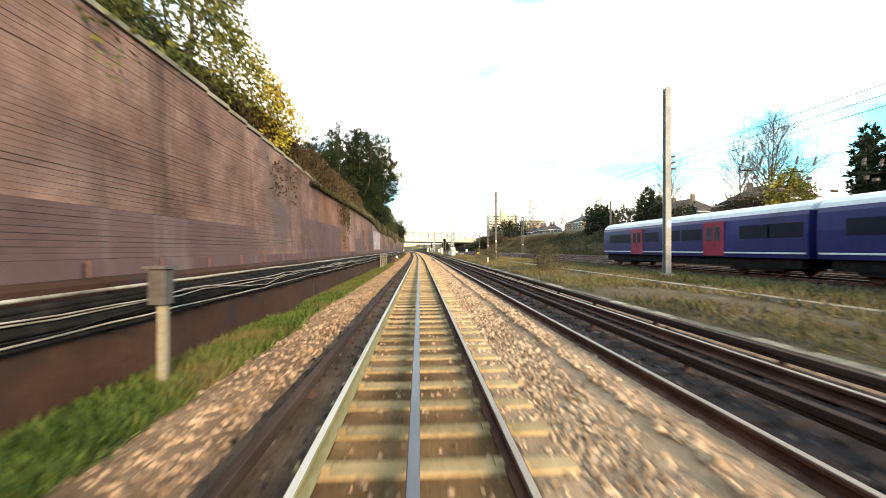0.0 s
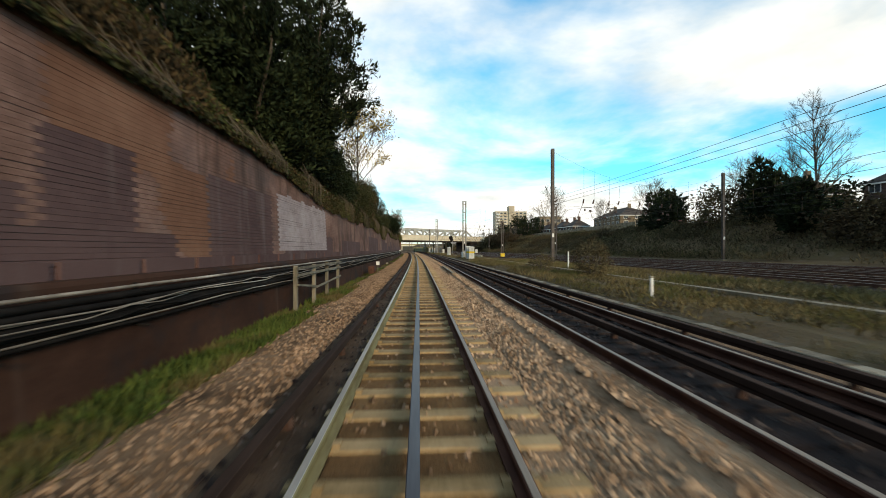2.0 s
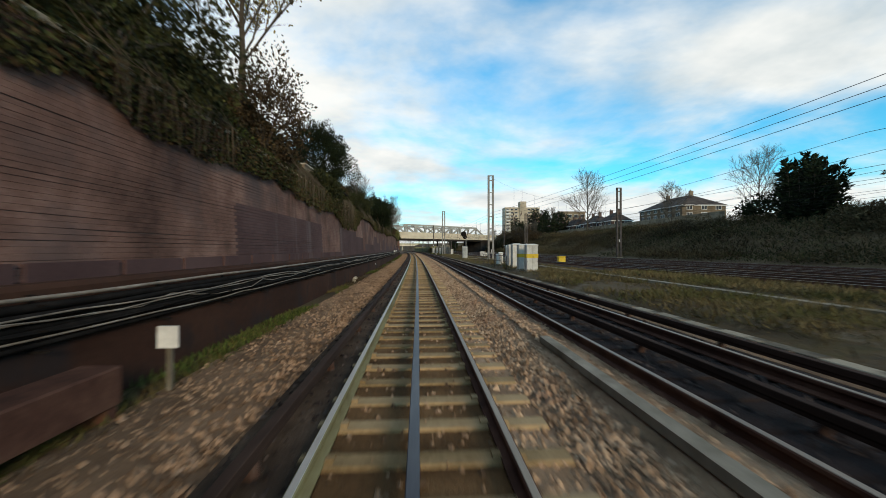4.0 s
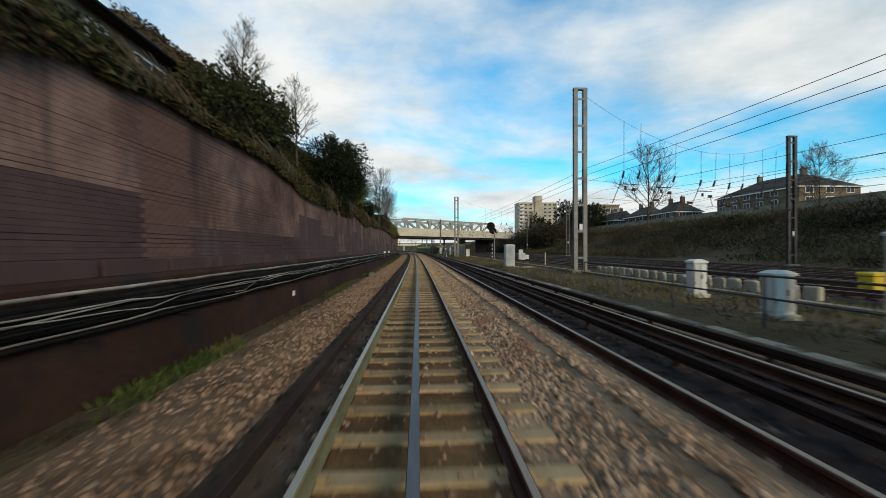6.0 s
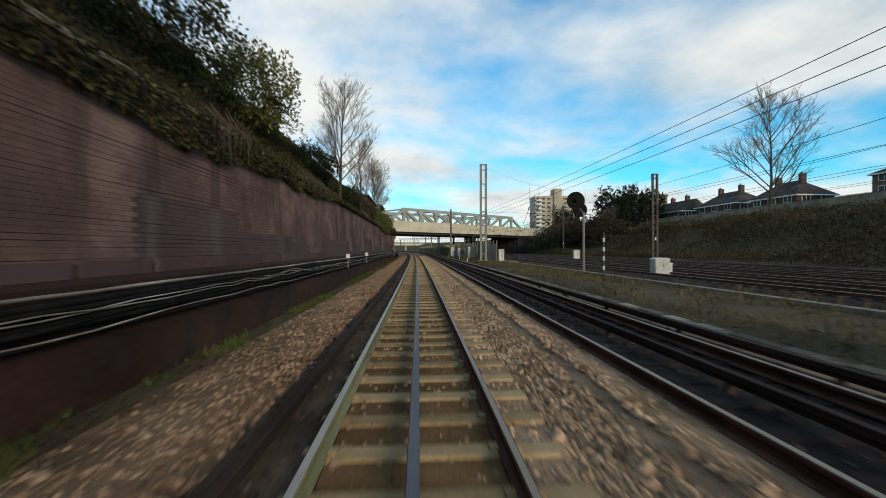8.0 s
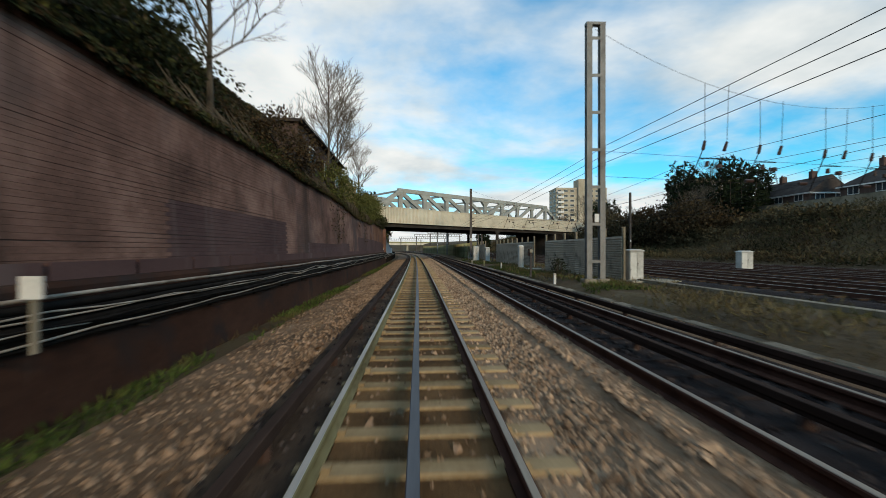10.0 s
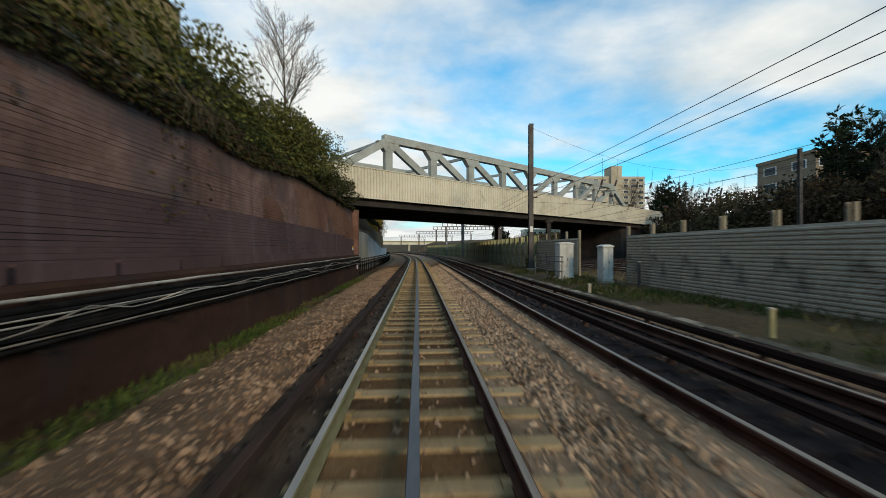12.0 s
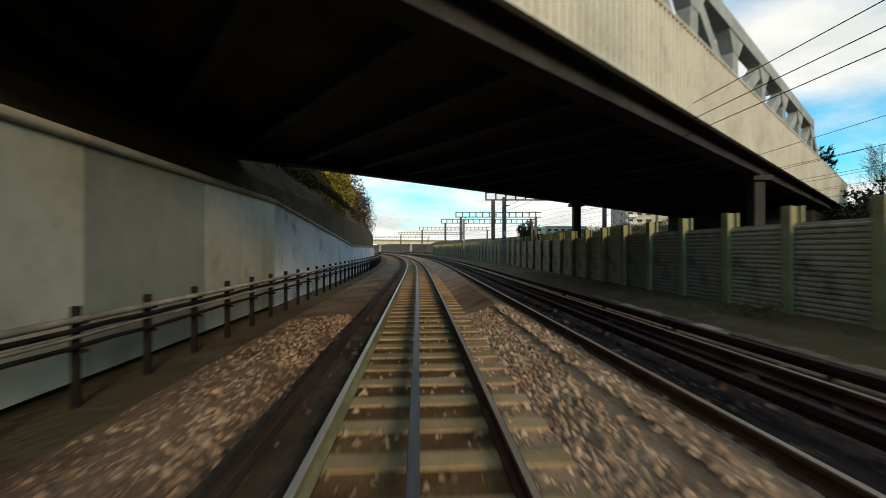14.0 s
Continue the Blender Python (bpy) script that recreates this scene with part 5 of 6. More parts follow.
# dead stems hanging over the coping
g = Geo()
for k in range(2200):
    yy = 15 + (WALL_END - 16) * rp.random()
    if noise.noise(Vector((yy * .22, 2, 1))) < .05:
        continue
    ln = hang(yy) * rp.uniform(.5, 1.25)
    x0 = line_x(yy) - 4.5
    drift = rp.normal() * .25
    g.tube((x0 - .25 * rp.random(), yy, 4.4 + .5 * rp.random()), (x0 + .2 + .1 * rp.random(), yy + drift * .4, 4.3), .007, n=3, caps=False)
    g.tube((x0 + .25, yy + drift * .4, 4.32), (x0 + .24 + .06 * rp.normal(), yy + drift, 4.3 - ln), .007, .003, n=3, caps=False)
solid("dead_stems", g, "bark", "thin dead brown stems hanging down the wall", "creeper", kind="stuff")


UNIT = AFAR


def shrub(x, y, z, radii, n, size, mat, label, stem=True):
    s = thing("shrub", label, "shrub", at=on_line(x, y, 0))
    n, size = (int(n * 2.4), size * .55) if x < 0 else (int(n * 1.3), size * .82) if size > .2 else (n, size)
    q, d = blob_points(rp, n, (0, 0, z), radii, .4, x * 3.1 + y)
    part("foliage", leaf_mesh("foliage", q, size, mat, rp, out=d * .6), "", s)
    g = Geo()
    base = float(bank_z(x)) if x < 0 else ground_z(x)
    for k in range(5):
        a = k * 1.26
        g.tube((.1 * math.cos(a), .1 * math.sin(a), base - .2), (radii[0] * .5 * math.cos(a), radii[1] * .5 * math.sin(a), z + radii[2] * .4), .06, .02, 5)
    part("stem", g, "bark", s)["kind"] = "stuff"


for x, y, z, r, n, size, mat, l in (
        (-6.6, 7.0, 7.6, (1.9, 2.6, 2.6), 3600, .15, "leaf_olive", "green and yellow autumn shrub above the wall"),
        (-7.2, 12.5, 8.4, (2.2, 3.2, 2.6), 4600, .15, "leaf_olive", "green and yellow autumn shrub above the wall"),
        (-6.6, 17.0, 7.0, (1.6, 2.6, 2.0), 3200, .14, "leaf_gold", "golden autumn shrub above the wall"),
        (-6.2, 56.0, 6.3, (1.6, 4.0, 1.5), 4200, .15, "leaf_dark", "dark ivy-clad bush on the bank"),
        (-6.8, 64.0, 6.7, (2.0, 4.5, 1.9), 5200, .16, "leaf_dark", "dark ivy-clad bush on the bank"),
        (-6.4, 73.0, 6.2, (1.8, 4.5, 2.0), 4800, .15, "leaf_ivy", "dark ivy-clad bush on the bank"),
        (-6.6, 82.0, 7.0, (1.6, 2.6, 2.6), 3600, .15, "leaf_brown", "tall brown shrub keeping a few leaves"),
        (-6.0, 90.0, 5.3, (1.0, 4.0, .8), 3600, .15, "leaf_ivy", "dark ivy-clad bush on the bank"),
        (-9.1, 102.5, 9.9, (2.8, 2.8, 3.2), 19000, .14, "leaf_dark", "dark evergreen bush on the bank"),
        (-6.8, 112.0, 6.6, (1.5, 3.4, 1.3), 3600, .15, "leaf_ivy", "tangled bramble bush on the bank"),
        (-8.3, 117.0, 8.4, (1.5, 3.6, 1.1), 4200, .16, "leaf_ivy", "tangled bramble bush on the bank"),
        (-6.7, 131.0, 7.7, (1.7, 4.6, 2.3), 6000, .15, "leaf_dark", "tall dark ivy-clad bush on the bank"),
        (-5.1, 122.6, 6.7, (1.7, 2.2, 1.9), 5200, .15, "leaf_dark", "dark round evergreen bush on the bank"),
        (-7.6, 140.0, 8.4, (1.7, 3.6, 1.7), 3600, .15, "leaf_ivy", "dark ivy-clad bush on the bank"),
        (-7.4, 147.0, 8.6, (1.6, 2.6, 1.8), 3600, .15, "leaf_olive", "leafy green bush on the bank"),
        (-7.4, 157.0, 7.6, (1.5, 3.6, .9), 3000, .15, "leaf_dark", "dark ivy-clad bush on the bank"),
        (-6.8, 168.0, 6.6, (1.4, 5.0, .9), 2800, .15, "leaf_ivy", "tangled bramble bush on the bank"),
        (-6.6, 180.0, 6.4, (1.4, 5.0, 1.0), 2800, .15, "leaf_brown", "brown bramble bush on the bank"),
        (-6.2, 191.0, 6.4, (1.4, 4.5, 1.3), 2600, .14, "leaf_olive", "yellow-green bramble on the bank"),
        (-6.0, 203.0, 6.0, (1.4, 4.5, 1.3), 2600, .14, "leaf_olive", "yellow-green bramble on the bank"),
        (-6.3, 212.0, 6.4, (1.6, 3.4, 1.6), 4200, .14, "leaf_olive", "thick leafy bush beside the bridge"),
        (-6.7, 219.0, 7.4, (1.5, 3.4, 2.1), 3800, .14, "leaf_olive", "tall yellowing shrub beside the bridge"),
        (-6.9, 214.0, 7.2, (1.4, 3.0, 1.7), 3000, .14, "leaf_brown", "tall brown shrub beside the bridge"),
        (-5.9, 220.0, 5.5, (1.3, 3.4, 1.1), 3400, .14, "leaf_ivy", "thick leafy bush beside the bridge"),
        (8.9, 28.0, .75, (.75, 1.3, 1.05), 2800, .05, "leaf_drab", "tall straggly olive bush in the verge"),
        (10.2, 31.0, .45, (.9, 2.4, .6), 1500, .05, "leaf_brown", "straggly brown bush in the verge"),
        (10.2, 55.5, .8, (.9, 1.7, 1.2), 3600, .055, "leaf_drab", "tall straggly olive bush in the verge"),
        (9.6, 63.0, .4, (.9, 1.9, .75), 2200, .05, "leaf_drab", "straggly brown bush in the verge"),
        (8.6, 184.5, .45, (.4, .6, .55), 420, .06, "leaf_ivy", "small thorny bush before the barrier"),
        (8.8, 223.8, .4, (.3, .45, .6), 600, .06, "leaf_olive", "small thorny bush before the barrier")):
    shrub(x, y, z, r, n, size, mat, l)


def branch_tree(seed, height, spread):
    """Limbs of a leafless tree with a rounded crown: (thick, twigs, tips); growth starts at the origin."""
    r = random.Random(seed)
    thick, twigs, tips = Geo(), Geo(), []

    def grow(p, d, length, rad, level):
        bend = Vector((r.uniform(-1, 1), r.uniform(-1, 1), r.uniform(-.2, .9))) * .22
        mid = p + d * (length * .5)
        e = (d + bend).normalized()
        q = mid + e * (length * .5)
        g = thick if level < 2 else twigs
        if level == 4:
            side = d.orthogonal().normalized() * rad
            twigs.add([p + side, p - side * .5 + d.cross(side) * .86, p - side * .5 - d.cross(side) * .86, q], [(0, 1, 3), (1, 2, 3), (2, 0, 3)])
            tips.append(q)
            return
        g.tube(p, mid, rad, rad * .8, 5 if level < 2 else 3, False)
        g.tube(mid, q, rad * .8, rad * .55, 5 if level < 2 else 3, False)
        for k in range((5, 6, 5, 5)[level]):
            f = .3 + .7 * (k + r.random()) / (5, 6, 5, 5)[level]
            side = Vector((r.gauss(0, 1), r.gauss(0, 1), r.gauss(.25, .6))).normalized()
            nd = (e + side * r.uniform(.5, .95)).normalized()
            grow(p.lerp(mid, f * 2) if f < .5 else mid.lerp(q, f * 2 - 1), nd, length * r.uniform(.42, .66) * (1.15 - .35 * f), max(.011, rad * .45), level + 1)

    rad = height * .014
    p = Vector((0, 0, -.3))
    steps = 9
    for k in range(steps):
        f = k / steps
        q = p + Vector((r.uniform(-.06, .06), r.uniform(-.06, .06), 1)) * (height * .86 / steps)
        thick.tube(p, q, rad * (1 - .85 * f), rad * (1 - .85 * (f + 1 / steps)), 7, False)
        if f > .2:
            for b in range(3):
                a = k * 2.2 + b * 2.1 + r.uniform(-.4, .4)
                long_ = height * spread * math.sin(math.pi * min(1, .36 + .48 * f)) * r.uniform(.75, 1.1)
                d = Vector((math.cos(a), math.sin(a), r.uniform(.8, 1.4) + .6 * f)).normalized()
                grow(p.lerp(q, r.random()), d, long_, max(.028, rad * .42 * (1 - .6 * f)), 1)
        p = q
    grow(p, Vector((0, 0, 1)), height * .16, .04, 1)
    return thick, twigs, tips


VARIANTS = []
for s, (h, sp_) in enumerate(((12, .36), (14, .27), (10, .42))):
    a, b, tips = branch_tree(100 + s, h, sp_)
    VARIANTS.append((a.mesh("trunk", "bark"), b.mesh("branchwork", "twig"), h, tips))


def bare_tree(x, y, z, h, v, turn, label="leafless winter tree with fine twigs", leaves=None):
    a, b, h0, tips = VARIANTS[v]
    t = thing("bare_tree", label, "tree", at=(0, 0, 0))
    t.matrix_basis = put(t, x, y, z, turn) @ Matrix.Scale(h / h0, 4)
    part("trunk", a, "", t)
    part("branchwork", b, "", t)["kind"] = "stuff"
    if leaves:
        q = np.array([tuple(p) for p in tips])
        q = q[rp.random(len(q)) < .5]
        q = np.concatenate([q + .12 * rp.normal(size=q.shape) for _ in range(2)])
        part("leaves", leaf_mesh("leaves", q, .13, leaves, rp), "", t)


for x, y, z, h, v, turn in ((-8.6, 70, 8.2, 13, 0, 20), (-5.6, 158, 4.8, 8.6, 0, 0), (-6.0, 172, 5.4, 7.5, 0, 140), (-6.3, 189, 5.0, 9.5, 0, 60), (-7.6, 199, 7.2, 8, 2, 160), (-8.0, 217, 7.4, 8, 0, 200), (-7.2, 113, 6.2, 4.6, 1, 20),
                            (-7.0, 120, 6.4, 5, 1, 120), (54, 188, 5, 20, 0, 30), (54, 84, 4, 18, 1, 80), (56, 62, 4.5, 17, 1, 10), (53, 58, 4, 17, 0, 200), (58, 70, 5, 16, 1, 130),
                            (60, 132, 6, 12, 2, 10), (58, 100, 5, 12, 2, 60), (62, 96, 5, 12, 0, 200), (56, 150, 5, 10, 2, 300), (64, 246, 7, 13, 0, 100), (60, 290, 6, 11, 1, 100), (66, 310, 7, 14, 0, 10), (46, 282, 2, 9, 2, 10), (54, 270, 4, 9, 0, 150),
                            (51, 232, 3, 9, 2, 15), (53, 258, 4, 8, 1, 95)):
    bare_tree(x, y, z, h, v, turn)
bare_tree(-7.2, 81, 7.0, 11, 2, 200, "bare tree holding a few yellow leaves", "leaf_gold")
bare_tree(-7.6, 6.0, 7.6, 6.5, 2, 100, "thin autumn tree with yellow leaves above the wall", "leaf_gold")
bare_tree(-8.6, 16.0, 8.4, 6.5, 0, 30, "thin autumn tree with pale leaves above the wall", "leaf_olive")


def cypress(x, y, z, h, r, leaders, n, label, seed, size=.09):
    """A spreading evergreen of many upright leaders, each a ragged plume of sprays."""
    rc = np.random.default_rng(seed)
    t = thing("conifer", label, "tree", at=on_line(x, y, z))
    limbs, pts_, out = Geo(), [], []
    for k in range(leaders):
        d = r * .78 * math.sqrt(k / leaders)
        a = k * 2.39996 + rc.normal() * .25
        top = h * (1 - .42 * (d / r) ** 2) * (.84 + .2 * rc.random())
        foot = Vector((.25 * d * math.cos(a), .25 * d * math.sin(a), h * .06))
        head = Vector((d * 1.12 * math.cos(a), d * 1.12 * math.sin(a), top))
        limbs.tube(foot, foot.lerp(head, .5) + Vector((.3 * d * math.cos(a), .3 * d * math.sin(a), -.06 * h)), .1, .06, 5, False)
        elbow = foot.lerp(head, .5) + Vector((.3 * d * math.cos(a), .3 * d * math.sin(a), -.06 * h))
        limbs.tube(elbow, head, .06, .015, 4, False)
        for q in range(34):
            f = (q + rc.random()) / 34
            root = foot.lerp(elbow, f * 2) if f < .5 else elbow.lerp(head, f * 2 - 1)
            b = rc.random() * 6.2832
            reach = r * (.46 - .36 * f) * (.6 + .7 * rc.random())
            tip = root + Vector((math.cos(b) * reach, math.sin(b) * reach, reach * (.15 + .55 * f)))
            m = max(6, int(n / leaders / 34 * (.5 + 1.4 * (1 - f))))
            u = rc.random(m) ** .7
            w = .05 + .17 * reach * np.sin(np.pi * np.clip(u, .15, 1)) ** 1.2
            pts_.append(np.outer(1 - u, np.array(root)) + np.outer(u, np.array(tip)) + rc.normal(size=(m, 3)) * w[:, None])
            out.append(np.tile(np.array((tip - root).normalized()), (m, 1)) + np.array([0, 0, .25]))
    part("trunk", Geo().tube((0, 0, -.6), (0, 0, h * .55), .28, .12, 8), "bark", t)
    part("branchwork", limbs, "bark", t)["kind"] = "stuff"
    part("needles", leaf_mesh("needles", np.concatenate(pts_), size, "leaf_dark", rc, long=2.8, out=np.concatenate(out) * .9), "", t, "dark green feathery sprays")


cypress(-8.5, 52.0, 5.0, 11.8, 6.8, 26, 125000, "large dark evergreen conifer overhanging the wall", 3)
cypress(-7.4, 60.0, 6.0, 5.5, 3.0, 8, 26000, "dark evergreen conifer beside the larger one", 4)
for k, (x, y, z, h, r) in enumerate(((55, 242, 4, 15.5, 5.4), (61, 247, 5, 14, 4.6), (56, 230, 4, 14.5, 5.2), (63, 235, 5, 14.5, 4.6), (52, 115, 4, 11, 4.4), (57, 120, 5, 10, 4), (51, 84, 3.5, 8.5, 3), (55, 94, 5, 11, 3.2), (57, 48, 5, 12, 2.4),
                                  (58, 44, 5, 11, 2.2), (60, 286, 5, 13, 5), (66, 295, 6, 12, 5), (-11, 278, 8, 10, 3), (34, 330, 0, 9, 4))):
    cypress(x, y, z, h, r, 9, 7000, "dark conifer standing on the bank", 40 + k, .24)
for x, y, z, r, mat, l in ((-8.6, 262, 6.4, (2.6, 5, 3.4), "leaf_gold", "golden autumn tree beyond the bridge"), (-9.4, 276, 7, (2.6, 6, 3.2), "leaf_brown", "brown autumn tree beyond the bridge"), (-9.4, 292, 8, (3, 9, 4), "leaf_brown", "brown trees beyond the bridge"),
                           (-12, 330, 8, (4, 16, 4), "leaf_brown", "brown trees beyond the bridge"), (54, 56, 9, (2.6, 2.6, 4.2), "leaf_gold", "golden autumn tree on the far bank")):
    shrub(x, y, z, r, 3600, .26, mat, l)

# far bank on the right
for mat, seed, bias, n, label in (("leaf_drab", 31, -.3, 150000, "drab olive scrub over the far bank"), ("leaf_brown", 37, 0.05, 110000, "brown winter scrub over the far bank"), ("leaf_ivy", 41, .15, 80000, "green bramble over the far bank")):
    y, x = -20 + 380 * rp.random(n), 43 + 21 * rp.random(n)
    m = np.array([noise.noise(Vector((a * .1, b * .07, seed))) for a, b in zip(x, y)]) > bias
    x, y = x[m], y[m]
    lump = np.array([noise.noise(Vector((a * .22, b * .16, 5))) + .5 * noise.noise(Vector((a * .6, b * .5, 6))) for a, b in zip(x, y)])
    z = np.interp(x, [p[0] for p in AFAR_GROUND], [p[1] for p in AFAR_GROUND]) + rp.random(len(x)) * (.7 + 1.8 * np.maximum(lump, 0))
    solid("scrub", leaf_mesh("scrub", np.stack([x + LX(y) + np.array([far_x(q) for q in y]), y, z], axis=1), .15, mat, rp, long=3.0, out=np.array([-.4, -.2, .7]), wide=.33), "", label, "scrub", kind="stuff")
for x, y, z, r, mat in ((58, 250, 8, (5, 7, 3.6), "leaf_dark"), (56, 262, 7, (5, 7, 3.4), "leaf_brown"), (53, 100, 8, (3, 5, 4.2), "leaf_dark"), (56, 66, 7.6, (3, 7, 3), "leaf_brown"), (57, 88, 7.8, (3, 7, 3), "leaf_dark"), (57, 126, 7.5, (3, 7, 2.6), "leaf_dark"), (45, 238, 4, (4, 6, 3.4), "leaf_dark"), (50, 226, 4.6, (4, 6, 3), "leaf_brown"), (46, 226, 3, (3, 6, 2.4), "leaf_dark"), (40, 252, 2.2, (4, 5, 3.2), "leaf_dark"), (44, 262, 3, (5, 6, 3.6), "leaf_brown"), (47, 246, 3, (4, 8, 3), "leaf_dark"), (38, 270, 2, (4, 5, 3), "leaf_dark"), (52, 214, 4.5, (4, 9, 2.6), "leaf_dark"), (44, 236, 5.5, (4, 7, 3.6), "leaf_brown"), (43, 246, 5, (4, 7, 3.8), "leaf_dark"), (46, 228, 6, (4, 6, 3.6), "leaf_brown"), (45, 256, 5, (4, 7, 4), "leaf_brown"), (50, 106, 3.4, (3, 7, 2.4), "leaf_dark"),
                        (51, 74, 4, (3, 6, 3.2), "leaf_brown"), (50, 136, 3.6, (3, 8, 2.2), "leaf_brown"), (52, 158, 4, (3, 7, 2.4), "leaf_ivy"), (55, 30, 5, (4, 9, 3.5), "leaf_dark")):
    shrub(x, y, z, r, 3400, .32, "leaf_drab" if mat == "leaf_dark" and x < 54 else mat, "big bush of drab winter scrub on the far bank")

# grass
UNIT = 1.0


def tufts(n, x0, x1, y0, y1, size, mat, bias, seed):
    y, x = y0 + (y1 - y0) * rp.random(n), x0 + (x1 - x0) * rp.random(n)
    m = np.array([noise.noise(Vector((a * .45, b * .2, seed))) + .5 * noise.noise(Vector((a * 1.7, b * .9, seed))) for a, b in zip(x, y)]) > bias
    x, y = x[m], y[m]
    z = np.interp(x, [p[0] for p in GROUND], [p[1] for p in GROUND]) - .01
    return leaf_mesh("grass", np.stack([x + LX(y), y, z], axis=1), size, mat, rp, long=3.6, droop=-1.2, wide=.24)


solid("grass", tufts(54000, -4.0, -2.75, 0, 46, .055, "grass", -.32, 3), "", "bright green grass strip along the wall foot", "grass", kind="stuff")
solid("grass", tufts(12000, -4.0, -2.55, 1, 9.5, .06, "grass", -1, 3), "", "thick green grass at the wall foot", "grass", kind="stuff")
solid("grass", tufts(42000, -4.0, -3.15, 37, 189, .04, "grass", .02, 4), "", "sparse green tufts along the wall foot", "grass", kind="stuff")
solid("grass", tufts(22000, -4.0, -3.0, 0, 189, .04, "leaf_brown", -.1, 5), "", "dead brown leaves along the wall foot", "grass", kind="stuff")
solid("grass", tufts(26000, 5.75, 7.9, 147, 188, .04, "grass", -.05, 23), "", "short green grass before the barrier", "grass", kind="stuff")
solid("leaf_litter", tufts(12000, -4.0, -3.1, 7, 67, .035, "leaf_olive", .1, 15), "", "fallen yellow leaves along the wall foot", "leaves", kind="stuff")
solid("grass", tufts(70000, 5.75, 10.6, 0, 86, .055, "grass_dull", -.1, 6), "", "long rough grass in the verge", "grass", kind="stuff")
solid("grass", tufts(36000, 10.6, 13.8, 0, 77, .07, "grass_dull", -.3, 6), "", "long rough grass before the main line", "grass", kind="stuff")
solid("grass", tufts(26000, 5.75, 10.4, 86, 197, .06, "grass_dull", .0, 7), "", "short rough grass in the verge", "grass", kind="stuff")
solid("grass", tufts(40000, 5.75, 10.4, 0, 168, .045, "leaf_drab", -.05, 8), "", "dead straw-coloured weeds in the verge", "grass", kind="stuff")


# ---- houses ----
UNIT = AFAR


def house(x0, x1, y0, y1, z0, eave, ridge, label, mat="house_brick", floors=2, hip=True, chim=2):
    h = thing("house", label, "house")
    dx = line_x((y0 + y1) / 2)
    x0, x1 = x0 + dx, x1 + dx
    part("wall", Geo().box(x0, x1, y0, y1, z0 - 1.5, eave), mat, h)
    o = .4
    cx = (x0 + x1) / 2
    k = (x1 - x0) / 2 if hip else -.0
    r = Geo()
    r.v = [(x0 - o, y0 - o, eave), (x1 + o, y0 - o, eave), (x1 + o, y1 + o, eave), (x0 - o, y1 + o, eave), (cx, y0 + k - o, ridge), (cx, y1 - k + o, ridge),
           (x0 - o, y0 - o, eave - .18), (x1 + o, y0 - o, eave - .18), (x1 + o, y1 + o, eave - .18), (x0 - o, y1 + o, eave - .18)]
    r.f = [(0, 1, 4), (1, 2, 5, 4), (2, 3, 5), (3, 0, 4, 5), (0, 6, 7, 1), (1, 7, 8, 2), (2, 8, 9, 3), (3, 9, 6, 0), (9, 8, 7, 6)]
    roof = part("roof", r, "roof_tile", h, "dark tiled roof")
    part("fascia_board", Geo().box(x0 - o - .03, x0 - o, y0 - o, y1 + o, eave - .22, eave + .02).box(x0 - o, x1 + o, y0 - o - .03, y0 - o, eave - .22, eave + .02), "white", h)
    for i in range(chim):
        y = y0 + (y1 - y0) * (i + .5) / chim
        part("chimney", Geo().box(cx - .5, cx + .5, y - .35, y + .35, ridge - 1.2, ridge + 1.1, chamfer=.05).box(cx - .3, cx - .1, y - .1, y + .1, ridge + 1.1, ridge + 1.4), mat, roof)
    fh = (eave - z0) / floors

    def window(ax, y, z, w, hh):
        if ax == "x":
            f = Geo().box(x0 - .06, x0 + .02, y - w / 2 - .1, y + w / 2 + .1, z - .1, z + hh + .1)
            p_ = Geo().box(x0 - .075, x0 - .06, y - w / 2, y - .05, z, z + hh).box(x0 - .075, x0 - .06, y + .05, y + w / 2, z, z + hh)
        else:
            f = Geo().box(y - w / 2 - .1, y + w / 2 + .1, y0 - .06, y0 + .02, z - .1, z + hh + .1)
            p_ = Geo().box(y - w / 2, y - .05, y0 - .075, y0 - .06, z, z + hh).box(y + .05, y + w / 2, y0 - .075, y0 - .06, z, z + hh)
        q = part("window", f, "white", h, "white framed window")
        part("pane", p_, "glass", q)

    nwin = max(2, int((y1 - y0) / 3.2))
    for fl in range(floors):
        for i in range(nwin):
            window("x", y0 + (y1 - y0) * (i + .5) / nwin, z0 + fl * fh + .9, 1.5, 1.2)
        for i in range(max(1, int((x1 - x0) / 3.5))):
            m = max(1, int((x1 - x0) / 3.5))
            window("y", x0 + (x1 - x0) * (i + .5) / m, z0 + fl * fh + .9, 1.4, 1.2)


house(71, 83, 168, 189, 7.0, 13.2, 16.6, "long brick block of flats with a hipped tiled roof", floors=3)
house(66, 73, 196, 206, 6.8, 11.0, 14.0, "dark brick terraced house with chimneys", "house_red")
house(66.5, 74, 210, 222, 6.8, 11.2, 14.2, "dark brick terraced house with chimneys", "house_red")
house(66, 73, 226, 238, 6.8, 11.0, 14.0, "dark brick terraced house with chimneys", "house_red", hip=False)
house(68, 78, 100, 116, 7.0, 11.2, 15.0, "brick house with a hipped roof behind trees")
house(70, 80, 76, 92, 7.0, 11.6, 15.4, "brick house with a hipped roof behind trees", "house_red")
house(70, 80, 44, 62, 7.0, 10.6, 14.0, "brick house with a hipped roof behind trees")
